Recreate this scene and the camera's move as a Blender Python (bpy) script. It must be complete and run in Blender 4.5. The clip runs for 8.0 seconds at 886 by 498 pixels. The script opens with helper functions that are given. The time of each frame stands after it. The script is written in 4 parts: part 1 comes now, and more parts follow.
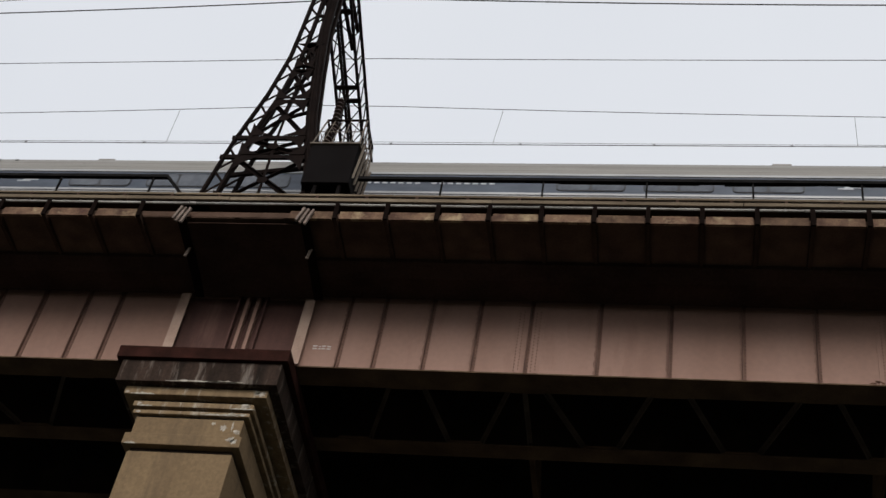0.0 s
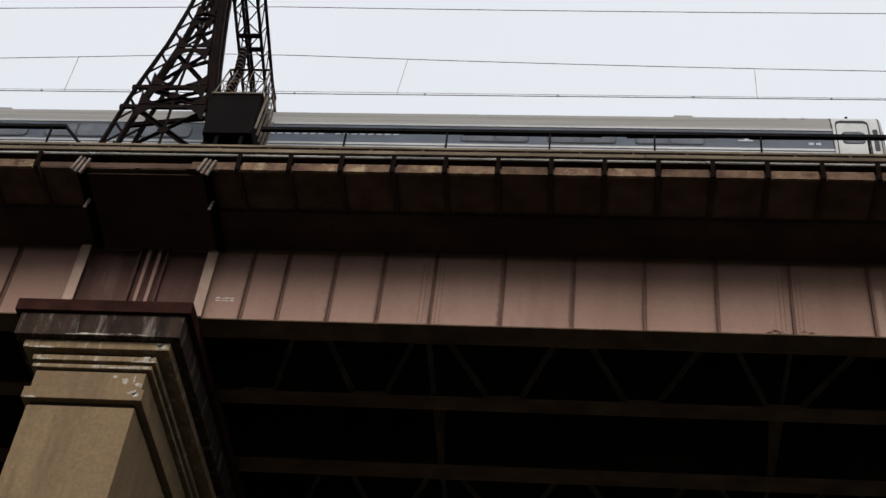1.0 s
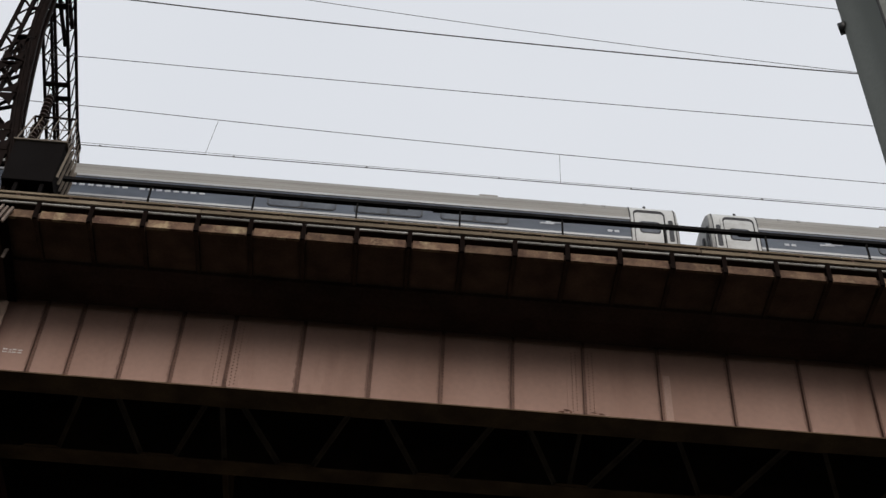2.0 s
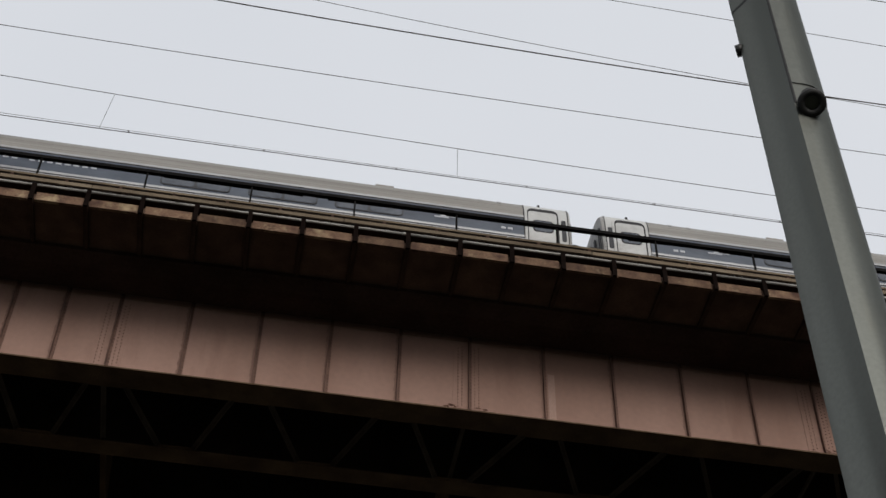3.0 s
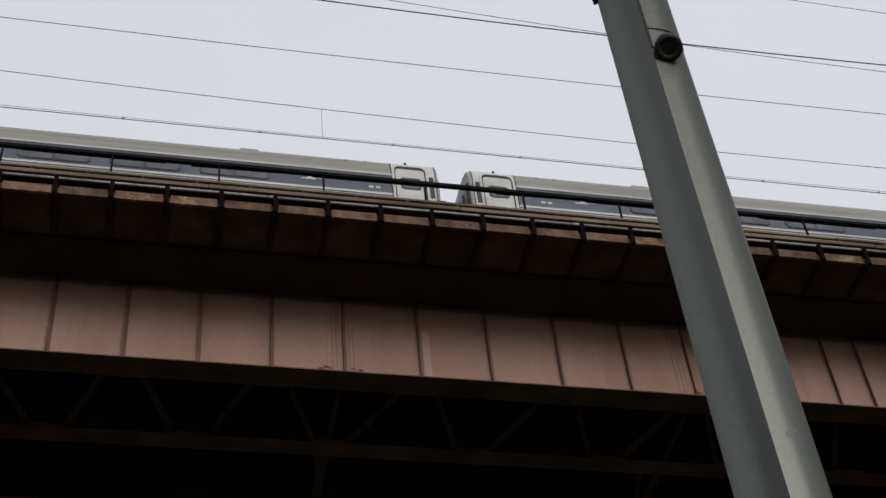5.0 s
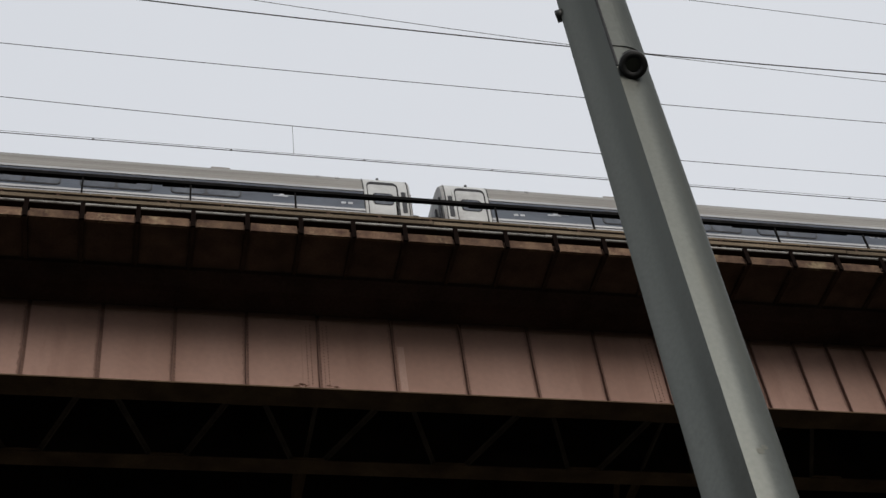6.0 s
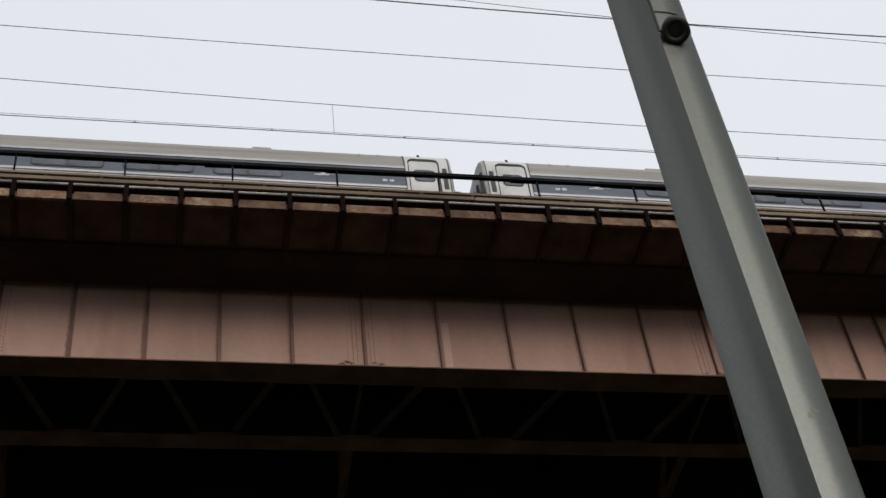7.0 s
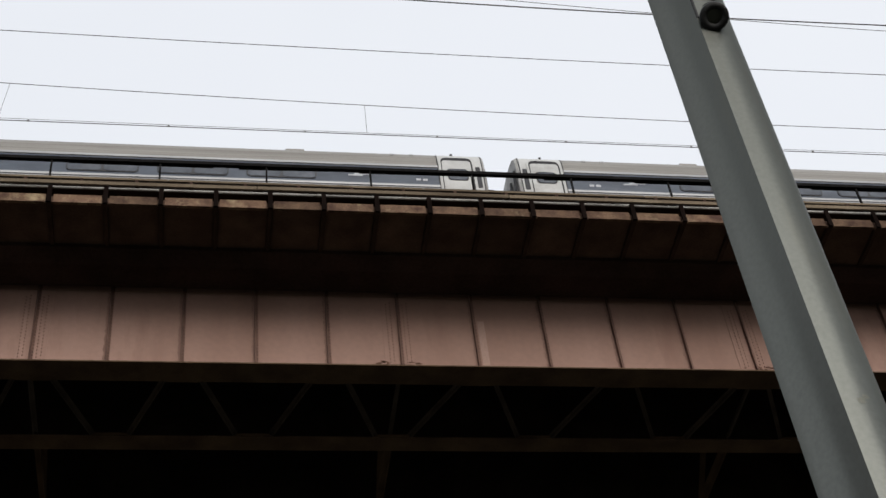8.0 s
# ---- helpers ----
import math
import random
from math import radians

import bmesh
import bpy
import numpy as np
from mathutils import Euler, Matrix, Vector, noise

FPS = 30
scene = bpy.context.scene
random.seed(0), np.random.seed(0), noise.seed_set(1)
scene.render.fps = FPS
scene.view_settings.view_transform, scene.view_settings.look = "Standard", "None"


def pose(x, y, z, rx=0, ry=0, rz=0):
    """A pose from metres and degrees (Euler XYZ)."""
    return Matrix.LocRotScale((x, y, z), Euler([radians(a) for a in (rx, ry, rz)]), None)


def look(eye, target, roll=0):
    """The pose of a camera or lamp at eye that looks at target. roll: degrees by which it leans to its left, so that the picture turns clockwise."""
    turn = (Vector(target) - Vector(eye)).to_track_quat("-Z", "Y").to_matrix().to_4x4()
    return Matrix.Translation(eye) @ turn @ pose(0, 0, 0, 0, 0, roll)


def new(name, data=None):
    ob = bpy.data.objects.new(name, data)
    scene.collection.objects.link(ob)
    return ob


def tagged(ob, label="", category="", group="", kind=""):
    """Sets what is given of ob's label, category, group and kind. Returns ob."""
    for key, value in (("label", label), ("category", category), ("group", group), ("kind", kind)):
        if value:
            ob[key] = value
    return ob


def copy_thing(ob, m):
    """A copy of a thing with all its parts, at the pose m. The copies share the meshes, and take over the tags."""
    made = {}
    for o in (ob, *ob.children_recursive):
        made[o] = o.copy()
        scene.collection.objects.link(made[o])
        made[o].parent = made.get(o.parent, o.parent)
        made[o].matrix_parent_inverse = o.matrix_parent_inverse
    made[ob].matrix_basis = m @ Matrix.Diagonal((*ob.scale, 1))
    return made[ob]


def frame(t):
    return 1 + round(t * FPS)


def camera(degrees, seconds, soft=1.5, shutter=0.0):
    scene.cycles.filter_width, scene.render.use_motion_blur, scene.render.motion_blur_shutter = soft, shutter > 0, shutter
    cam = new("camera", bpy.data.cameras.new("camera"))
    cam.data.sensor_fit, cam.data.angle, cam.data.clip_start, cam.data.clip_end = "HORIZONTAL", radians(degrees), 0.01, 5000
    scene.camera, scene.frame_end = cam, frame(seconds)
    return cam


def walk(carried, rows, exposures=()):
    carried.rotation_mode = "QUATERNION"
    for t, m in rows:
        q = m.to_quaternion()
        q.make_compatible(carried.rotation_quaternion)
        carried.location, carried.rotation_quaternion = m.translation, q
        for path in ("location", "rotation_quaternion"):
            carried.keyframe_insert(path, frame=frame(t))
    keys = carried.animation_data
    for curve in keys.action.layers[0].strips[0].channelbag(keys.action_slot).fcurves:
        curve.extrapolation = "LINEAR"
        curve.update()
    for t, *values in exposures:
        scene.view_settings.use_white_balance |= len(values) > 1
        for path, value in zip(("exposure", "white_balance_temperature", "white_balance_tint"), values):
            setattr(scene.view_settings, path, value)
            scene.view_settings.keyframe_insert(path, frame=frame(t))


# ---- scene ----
cam = camera(34.0, 8.0, soft=1.5)
# seconds, place in metres, turn in degrees
PATH = [
    (0.0, -0.032, -0.028, 1.533, 136.245, -7.952, 6.125),
    (0.2, -0.023, -0.057, 1.539, 136.176, -7.370, 5.570),
    (0.5, -0.010, -0.103, 1.546, 136.055, -6.639, 4.993),
    (0.8, -0.009, -0.083, 1.572, 135.141, -5.497, 4.492),
    (1.0, -0.009, -0.070, 1.590, 134.475, -5.244, 3.527),
    (1.2, -0.016, -0.088, 1.599, 134.919, -5.594, 1.301),
    (1.4, -0.022, -0.105, 1.609, 135.766, -5.519, -0.654),
    (1.5, -0.025, -0.115, 1.613, 136.636, -5.634, -1.588),
    (1.7, -0.032, -0.067, 1.571, 137.972, -4.432, -3.193),
    (2.0, -0.042, 0.006, 1.508, 137.892, -1.930, -4.400),
    (2.2, 0.006, -0.016, 1.555, 136.931, -1.594, -5.546),
    (3.3, -0.044, -0.023, 1.559, 137.573, 0.558, -10.998),
    (3.5, -0.002, -0.013, 1.574, 137.305, 2.057, -12.043),
    (3.8, 0.049, 0.007, 1.594, 137.326, 3.984, -12.095),
    (4.0, 0.043, 0.012, 1.608, 138.257, 3.965, -11.086),
    (4.2, 0.030, 0.018, 1.599, 138.729, 3.928, -10.942),
    (4.5, -0.007, 0.022, 1.612, 137.256, 3.997, -10.890),
    (4.7, -0.002, 0.035, 1.614, 135.638, 4.582, -11.196),
    (5.8, 0.014, 0.027, 1.652, 137.011, 4.892, -10.581),
    (6.0, 0.027, 0.019, 1.653, 136.416, 6.173, -10.938),
    (6.2, 0.049, 0.026, 1.661, 135.710, 6.902, -10.768),
    (6.5, 0.036, 0.051, 1.656, 134.921, 6.149, -10.053),
    (6.8, 0.032, 0.030, 1.643, 135.989, 5.581, -8.910),
    (7.0, 0.019, 0.040, 1.643, 135.706, 5.743, -8.986),
    (7.3, 0.020, 0.061, 1.636, 134.349, 6.217, -9.011),
    (7.5, 0.021, 0.076, 1.631, 134.828, 5.960, -9.769),
    (7.7, 0.028, 0.084, 1.642, 134.679, 5.772, -8.926),
    (8.0, 0.003, 0.088, 1.648, 135.867, 5.427, -7.397),
]
walk(cam, [(r[0], pose(*r[1:])) for r in PATH],
     exposures=[(0.0, 0.02), (1.0, 0.12), (1.5, 0.22), (2.0, -0.02), (2.2, -0.06), (3.5, -0.12), (4.7, -0.14), (6.0, -0.12), (6.7, 0.02), (7.3, 0.12), (7.7, 0.17), (8.0, 0.18)])

# ---------------------------------------------------------------- light: overcast sky
SUN_ELEV, SUN_AZ = 25.0, 190.0
world = bpy.data.worlds.new("overcast_sky")
scene.world = world
world.use_nodes = True
wn, wl = world.node_tree.nodes, world.node_tree.links
wn.clear()
w_out = wn.new("ShaderNodeOutputWorld")
w_bg = wn.new("ShaderNodeBackground")
w_sky = wn.new("ShaderNodeTexSky")
w_sky.sky_type, w_sky.sun_disc = "NISHITA", False
w_sky.sun_elevation, w_sky.sun_rotation = radians(SUN_ELEV), radians(SUN_AZ)
w_sky.dust_density, w_sky.air_density = 3.0, 1.0
w_gain = wn.new("ShaderNodeMixRGB")
w_gain.blend_type, w_gain.inputs[0].default_value = "MULTIPLY", 1.0
w_gain.inputs[2].default_value = (0.1, 0.1, 0.1, 1)
w_cloud = wn.new("ShaderNodeTexNoise")
w_cloud.inputs["Scale"].default_value, w_cloud.inputs["Detail"].default_value = 1.3, 4.0
w_ramp = wn.new("ShaderNodeValToRGB")
w_ramp.color_ramp.elements[0].position, w_ramp.color_ramp.elements[1].position = 0.3, 0.75
w_ramp.color_ramp.elements[0].color = (0.755, 0.782, 0.835, 1)
w_ramp.color_ramp.elements[1].color = (0.865, 0.885, 0.925, 1)
w_mix = wn.new("ShaderNodeMixRGB")
w_mix.inputs[0].default_value = 0.92
wl.new(w_sky.outputs[0], w_gain.inputs[1])
wl.new(w_gain.outputs[0], w_mix.inputs[1])
wl.new(w_cloud.outputs["Fac"], w_ramp.inputs[0])
wl.new(w_ramp.outputs[0], w_mix.inputs[2])
wl.new(w_mix.outputs[0], w_bg.inputs[0])
w_bg.inputs[1].default_value = 1.0
wl.new(w_bg.outputs[0], w_out.inputs[0])

sun_data = bpy.data.lights.new("sun", "SUN")
sun_data.energy, sun_data.angle, sun_data.color = 2.0, radians(28), (1.0, 0.94, 0.87)
sun = new("sun", sun_data)
_az, _el = radians(SUN_AZ), radians(SUN_ELEV)
sun.matrix_world = look((0, 0, 60), Vector((0, 0, 60)) - Vector((-math.sin(_az) * math.cos(_el), math.cos(_az) * math.cos(_el), math.sin(_el))))


# ---------------------------------------------------------------- materials
def material(name, colour, dark=None, rough=0.7, metal=0.0, scale=3.0, fine=40.0, bump=0.3, stain=None, streak=False, amount=0.5, vary=0.0, spec=0.3, cover=(0.52, 0.7), grain=None):
    """Two scales of mottling between two colours, optional stains or vertical streaks, and fine relief."""
    m = bpy.data.materials.new(name)
    m.use_nodes = True
    nt = m.node_tree
    nodes, links = nt.nodes, nt.links
    p = nodes["Principled BSDF"]
    dark = dark or tuple(c * 0.6 for c in colour)
    tc = nodes.new("ShaderNodeTexCoord")
    geo = nodes.new("ShaderNodeNewGeometry")
    big = nodes.new("ShaderNodeTexNoise")
    big.inputs["Scale"].default_value, big.inputs["Detail"].default_value = scale, 6.0
    mp = nodes.new("ShaderNodeMapping")
    if streak:
        mp.inputs["Scale"].default_value = (1.0, 1.0, 0.12)
    if grain:
        mp.inputs["Scale"].default_value = grain
    links.new(geo.outputs["Position"], mp.inputs[0])
    links.new(mp.outputs[0], big.inputs["Vector"])
    small = nodes.new("ShaderNodeTexNoise")
    small.inputs["Scale"].default_value, small.inputs["Detail"].default_value = fine, 5.0
    links.new(geo.outputs["Position"], small.inputs["Vector"])
    ramp = nodes.new("ShaderNodeValToRGB")
    ramp.color_ramp.elements[0].position, ramp.color_ramp.elements[1].position = 0.32, 0.68
    ramp.color_ramp.elements[0].color, ramp.color_ramp.elements[1].color = (*dark, 1), (*colour, 1)
    links.new(big.outputs["Fac"], ramp.inputs[0])
    mix = nodes.new("ShaderNodeMixRGB")
    mix.blend_type, mix.inputs[0].default_value = "OVERLAY", amount
    links.new(ramp.outputs[0], mix.inputs[1])
    links.new(small.outputs["Fac"], mix.inputs[2])
    last = mix.outputs[0]
    if stain:
        patch = nodes.new("ShaderNodeTexNoise")
        patch.inputs["Scale"].default_value, patch.inputs["Detail"].default_value, patch.inputs["Roughness"].default_value = scale * 0.55, 8.0, 0.7
        mp2 = nodes.new("ShaderNodeMapping")
        mp2.inputs["Location"].default_value = (7.3, 2.1, 4.4)
        if streak:
            mp2.inputs["Scale"].default_value = (1.6, 1.6, 0.25)
        if grain:
            mp2.inputs["Scale"].default_value = grain
        links.new(geo.outputs["Position"], mp2.inputs[0])
        links.new(mp2.outputs[0], patch.inputs["Vector"])
        r2 = nodes.new("ShaderNodeValToRGB")
        r2.color_ramp.elements[0].position, r2.color_ramp.elements[1].position = cover
        links.new(patch.outputs["Fac"], r2.inputs[0])
        mix2 = nodes.new("ShaderNodeMixRGB")
        links.new(r2.outputs[0], mix2.inputs[0])
        links.new(last, mix2.inputs[1])
        mix2.inputs[2].default_value = (*stain, 1)
        last = mix2.outputs[0]
    if vary:
        info = nodes.new("ShaderNodeObjectInfo")
        mr = nodes.new("ShaderNodeMapRange")
        mr.inputs["To Min"].default_value, mr.inputs["To Max"].default_value = 1 - vary, 1 + vary
        links.new(info.outputs["Random"], mr.inputs["Value"])
        hs = nodes.new("ShaderNodeHueSaturation")
        links.new(mr.outputs[0], hs.inputs["Value"])
        links.new(last, hs.inputs["Color"])
        last = hs.outputs[0]
    links.new(last, p.inputs["Base Color"])
    rr = nodes.new("ShaderNodeMapRange")
    rr.inputs["To Min"].default_value, rr.inputs["To Max"].default_value = max(0.05, rough - 0.12), min(1.0, rough + 0.12)
    links.new(small.outputs["Fac"], rr.inputs["Value"])
    links.new(rr.outputs[0], p.inputs["Roughness"])
    p.inputs["Metallic"].default_value = metal
    p.inputs["Specular IOR Level"].default_value = spec
    if bump:
        b = nodes.new("ShaderNodeBump")
        b.inputs["Strength"].default_value, b.inputs["Distance"].default_value = bump, 0.01
        links.new(small.outputs["Fac"], b.inputs["Height"])
        links.new(b.outputs[0], p.inputs["Normal"])
    return m


M_GIRDER = material("girder_paint", (0.272, 0.169, 0.136), (0.220, 0.131, 0.102), rough=0.75, scale=0.8, fine=9, bump=0.1, stain=(0.19, 0.108, 0.082), streak=True, amount=0.14)
# darker, redder girder brown for the web over the piers
M_DARK_GIRDER = material("dark_girder_brown", (0.105, 0.056, 0.048), (0.058, 0.031, 0.027), rough=0.85, scale=1.6, fine=14, bump=0.1, stain=(0.155, 0.090, 0.075), streak=True, amount=0.2, spec=0.15)
# girder brown darkened so that the stiffeners read as shadow lines
M_RIB = material("stiffener_shadow_brown", (0.15, 0.085, 0.064), (0.09, 0.05, 0.04), rough=0.8, scale=3, fine=30, bump=0.2, amount=0.3)
M_RUN = material("dirt_run", (0.205, 0.124, 0.098), (0.165, 0.098, 0.077), rough=0.8, scale=5, fine=25, bump=0.1, amount=0.3, streak=True)
M_SCAB = material("rust_scab", (0.10, 0.048, 0.030), (0.055, 0.026, 0.018), rough=0.95, scale=20, fine=60, bump=0.4)
M_PATCH = material("fresh_paint", (0.30, 0.20, 0.165), (0.25, 0.158, 0.125), rough=0.75, scale=3.0, fine=30, bump=0.1, streak=True, amount=0.25)
# paler girder brown that paints the lit faces of flanges and end posts
M_POST = material("lit_stiffener_brown", (0.36, 0.26, 0.21), (0.28, 0.19, 0.15), rough=0.75, scale=2.5, fine=30, bump=0.15, amount=0.3)
# flange, inner girder and bracing colours hold the deep shade under the deck
M_FLANGE = material("shade_dark_flange", (0.105, 0.068, 0.042), (0.055, 0.034, 0.022), rough=0.9, scale=1.5, fine=25, bump=0.2, amount=0.3, spec=0.1)
M_WINFRAME = material("window_rim", (0.030, 0.032, 0.037), (0.020, 0.021, 0.025), rough=0.6, bump=0.0)
M_SHADE_STEEL = material("shade_black_steel", (0.03, 0.022, 0.018), (0.014, 0.010, 0.008), rough=0.95, scale=1.2, fine=25, bump=0.2, amount=0.3, spec=0.05)
M_BRACE = material("shade_dark_bracing", (0.082, 0.064, 0.052), (0.045, 0.034, 0.028), rough=0.9, scale=2.0, fine=25, bump=0.2, amount=0.3, spec=0.1)
# dark brown underside, each panel's tone varied at random
M_SOFFIT = material("dark_soffit", (0.105, 0.067, 0.050), (0.056, 0.035, 0.026), rough=0.95, scale=1.6, fine=20, bump=0.3, amount=0.3, vary=0.12, spec=0.05)
M_HAUNCH = material("haunch_shade_black", (0.048, 0.029, 0.023), (0.023, 0.014, 0.011), rough=0.95, scale=0.8, fine=15, bump=0.3, amount=0.4, spec=0.03)
M_FASCIA = material("rusty_fascia", (0.165, 0.105, 0.068), (0.058, 0.032, 0.024), rough=0.85, scale=4.2, fine=35, bump=0.3, stain=(0.29, 0.225, 0.14), amount=0.6, vary=0.28, spec=0.12, cover=(0.54, 0.7))
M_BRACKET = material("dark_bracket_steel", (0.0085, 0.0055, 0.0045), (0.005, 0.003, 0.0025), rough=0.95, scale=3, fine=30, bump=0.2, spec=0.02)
M_ARM = material("dark_bracket_arm", (0.058, 0.036, 0.027), (0.032, 0.020, 0.015), rough=0.95, scale=3, fine=30, bump=0.2, spec=0.05)
M_BAND = material("weathered_timber", (0.175, 0.138, 0.098), (0.095, 0.072, 0.050), rough=0.9, scale=2.2, fine=45, bump=0.35, stain=(0.25, 0.205, 0.15), amount=0.6, vary=0.2, spec=0.1, grain=(0.3, 1.0, 1.6))
M_PIPE = material("galvanised_conduit", (0.46, 0.45, 0.43), (0.28, 0.265, 0.25), rough=0.6, metal=0.1, scale=2, fine=30, bump=0.1)
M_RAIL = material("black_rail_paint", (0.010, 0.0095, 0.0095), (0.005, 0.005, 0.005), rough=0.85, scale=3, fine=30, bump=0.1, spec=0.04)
M_STONE = material("weathered_concrete", (0.190, 0.133, 0.077), (0.140, 0.097, 0.057), rough=0.95, scale=1.6, fine=14, bump=0.3, stain=(0.105, 0.075, 0.048), streak=True, amount=0.3, spec=0.1)
M_LEDGE = material("lime_streaked_concrete", (0.23, 0.163, 0.095), (0.15, 0.105, 0.063), rough=0.95, scale=5.0, fine=18, bump=0.4, stain=(0.40, 0.365, 0.31), streak=True, amount=0.35, spec=0.1, cover=(0.55, 0.70))
M_STONE_DARK = material("soot_stained_concrete", (0.045, 0.029, 0.022), (0.014, 0.010, 0.008), rough=0.95, scale=4.5, fine=20, bump=0.5, stain=(0.22, 0.19, 0.165), streak=True, amount=0.5, spec=0.1, cover=(0.53, 0.74))
# black for the thin recessed layers that paint the shade under the mouldings
M_GAP = material("moulding_shade_black", (0.016, 0.011, 0.008), (0.008, 0.006, 0.005), rough=0.95, scale=3, fine=25, bump=0.2, spec=0.05)
M_CAP = material("red_bearing_plate", (0.036, 0.013, 0.010), (0.014, 0.006, 0.0045), rough=0.9, scale=2.2, fine=30, bump=0.3, spec=0.06)
M_LIME = material("lime_bloom", (0.46, 0.43, 0.38), (0.20, 0.175, 0.14), rough=0.95, scale=14, fine=40, bump=0.4, spec=0.1)
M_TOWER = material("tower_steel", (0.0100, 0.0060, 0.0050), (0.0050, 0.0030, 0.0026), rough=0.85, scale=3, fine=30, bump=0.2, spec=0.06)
M_FIN = material("pale_paint_and_lit_edge", (0.22, 0.175, 0.15), (0.10, 0.078, 0.065), rough=0.85, scale=9, fine=30, bump=0.2, spec=0.1)
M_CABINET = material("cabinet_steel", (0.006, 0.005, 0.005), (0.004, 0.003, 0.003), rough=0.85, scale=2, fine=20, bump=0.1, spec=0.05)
M_CAGE = material("cage_bars", (0.15, 0.125, 0.10), (0.09, 0.075, 0.065), rough=0.8, scale=4, fine=30, bump=0.1, spec=0.15)
M_INSUL = material("brown_porcelain", (0.06, 0.035, 0.028), rough=0.3, bump=0.0)
M_WIRE = material("tarnished_copper_wire", (0.12, 0.115, 0.11), (0.08, 0.075, 0.075), rough=0.6, metal=0.5, bump=0.0)
M_ROOF = material("weathered_stainless", (0.250, 0.242, 0.226), (0.190, 0.182, 0.168), rough=0.55, metal=0.25, scale=2.6, fine=40, bump=0.06, stain=(0.145, 0.135, 0.122), amount=0.25, grain=(0.10, 1.0, 2.4), cover=(0.56, 0.76))
M_SIDE = material("fluted_stainless", (0.33, 0.335, 0.342), (0.22, 0.225, 0.235), rough=0.45, metal=0.3, scale=1.5, fine=60, bump=0.05, amount=0.25, grain=(0.35, 1.0, 1.0))
# the lighter blue blotches paint reflections on the livery band
M_BANDBLUE = material("blue_grey_livery", (0.066, 0.082, 0.110), (0.034, 0.043, 0.062), rough=0.42, scale=1.3, fine=50, bump=0.03, stain=(0.105, 0.118, 0.135), amount=0.25, grain=(0.8, 1.0, 2.2), cover=(0.58, 0.74))
M_WHITE = material("grubby_white_livery", (0.47, 0.475, 0.47), (0.37, 0.375, 0.37), rough=0.5, scale=2.5, fine=50, bump=0.05, stain=(0.28, 0.27, 0.26), amount=0.25)
M_SEAL = material("black_rubber", (0.02, 0.02, 0.022), rough=0.7, bump=0.0)
# bluish mottling in the glass colour stands in for sky reflections
M_GLASS = material("window_sky_reflection", (0.080, 0.088, 0.105), (0.040, 0.047, 0.060), rough=0.15, scale=1.2, fine=8, bump=0.0, amount=0.35, spec=0.6)
M_ENDPAINT = material("pale_grey_car_end", (0.40, 0.395, 0.385), (0.27, 0.265, 0.255), rough=0.6, scale=2.5, fine=30, bump=0.06, stain=(0.16, 0.145, 0.13), amount=0.3)
M_PALEBAR = material("pale_lettering", (0.42, 0.43, 0.46), (0.30, 0.31, 0.34), rough=0.5, bump=0.0)
M_POLE = material("galvanised_pole", (0.122, 0.127, 0.117), (0.098, 0.103, 0.095), rough=0.37, metal=0.72, scale=1.5, fine=60, bump=0.012, stain=(0.136, 0.134, 0.112), streak=True, amount=0.22, spec=0.3)
_pole_bsdf = M_POLE.node_tree.nodes["Principled BSDF"]
_pole_bsdf.inputs["Specular Tint"].default_value = (0.25, 0.26, 0.25, 1)
M_SMEAR = material("dried_tan_smear", (0.125, 0.125, 0.10), (0.10, 0.105, 0.09), rough=0.6, scale=16, fine=50, bump=0.1, amount=0.4)
M_HOSE = material("black_plastic_conduit", (0.012, 0.012, 0.012), rough=0.6, bump=0.1)
M_BOLT = material("dull_bolt", (0.05, 0.05, 0.05), rough=0.5, metal=0.6, bump=0.0)
M_BALLAST = material("ballast", (0.22, 0.2, 0.18), (0.1, 0.09, 0.08), rough=0.95, scale=8, fine=30, bump=0.8)
M_STEELRAIL = material("rail_steel", (0.2, 0.14, 0.11), rough=0.5, metal=0.6, bump=0.1)
M_GROUND = material("ground_mix", (0.05, 0.052, 0.036), (0.03, 0.03, 0.024), rough=0.95, scale=0.15, fine=3, bump=0.4, stain=(0.045, 0.044, 0.042))
M_MARK = material("chalk_white_paint", (0.62, 0.58, 0.55), rough=0.8, bump=0.0)


# ---------------------------------------------------------------- mesh helpers
def box(bm, x0, x1, y0, y1, z0, z1):
    v = [bm.verts.new(p) for p in ((x0, y0, z0), (x1, y0, z0), (x1, y1, z0), (x0, y1, z0), (x0, y0, z1), (x1, y0, z1), (x1, y1, z1), (x0, y1, z1))]
    for f in ((0, 3, 2, 1), (4, 5, 6, 7), (0, 1, 5, 4), (1, 2, 6, 5), (2, 3, 7, 6), (3, 0, 4, 7)):
        bm.faces.new([v[i] for i in f])


def bevelled_box(bm, x0, x1, y0, y1, z0, z1, r=0.02):
    b2 = bmesh.new()
    box(b2, x0, x1, y0, y1, z0, z1)
    bmesh.ops.bevel(b2, geom=b2.edges[:], offset=r, segments=2, profile=0.6, affect="EDGES")
    merge(bm, b2)


def merge(bm, other):
    idx = {v: bm.verts.new(v.co) for v in other.verts}
    for f in other.faces:
        bm.faces.new([idx[v] for v in f.verts])
    other.free()


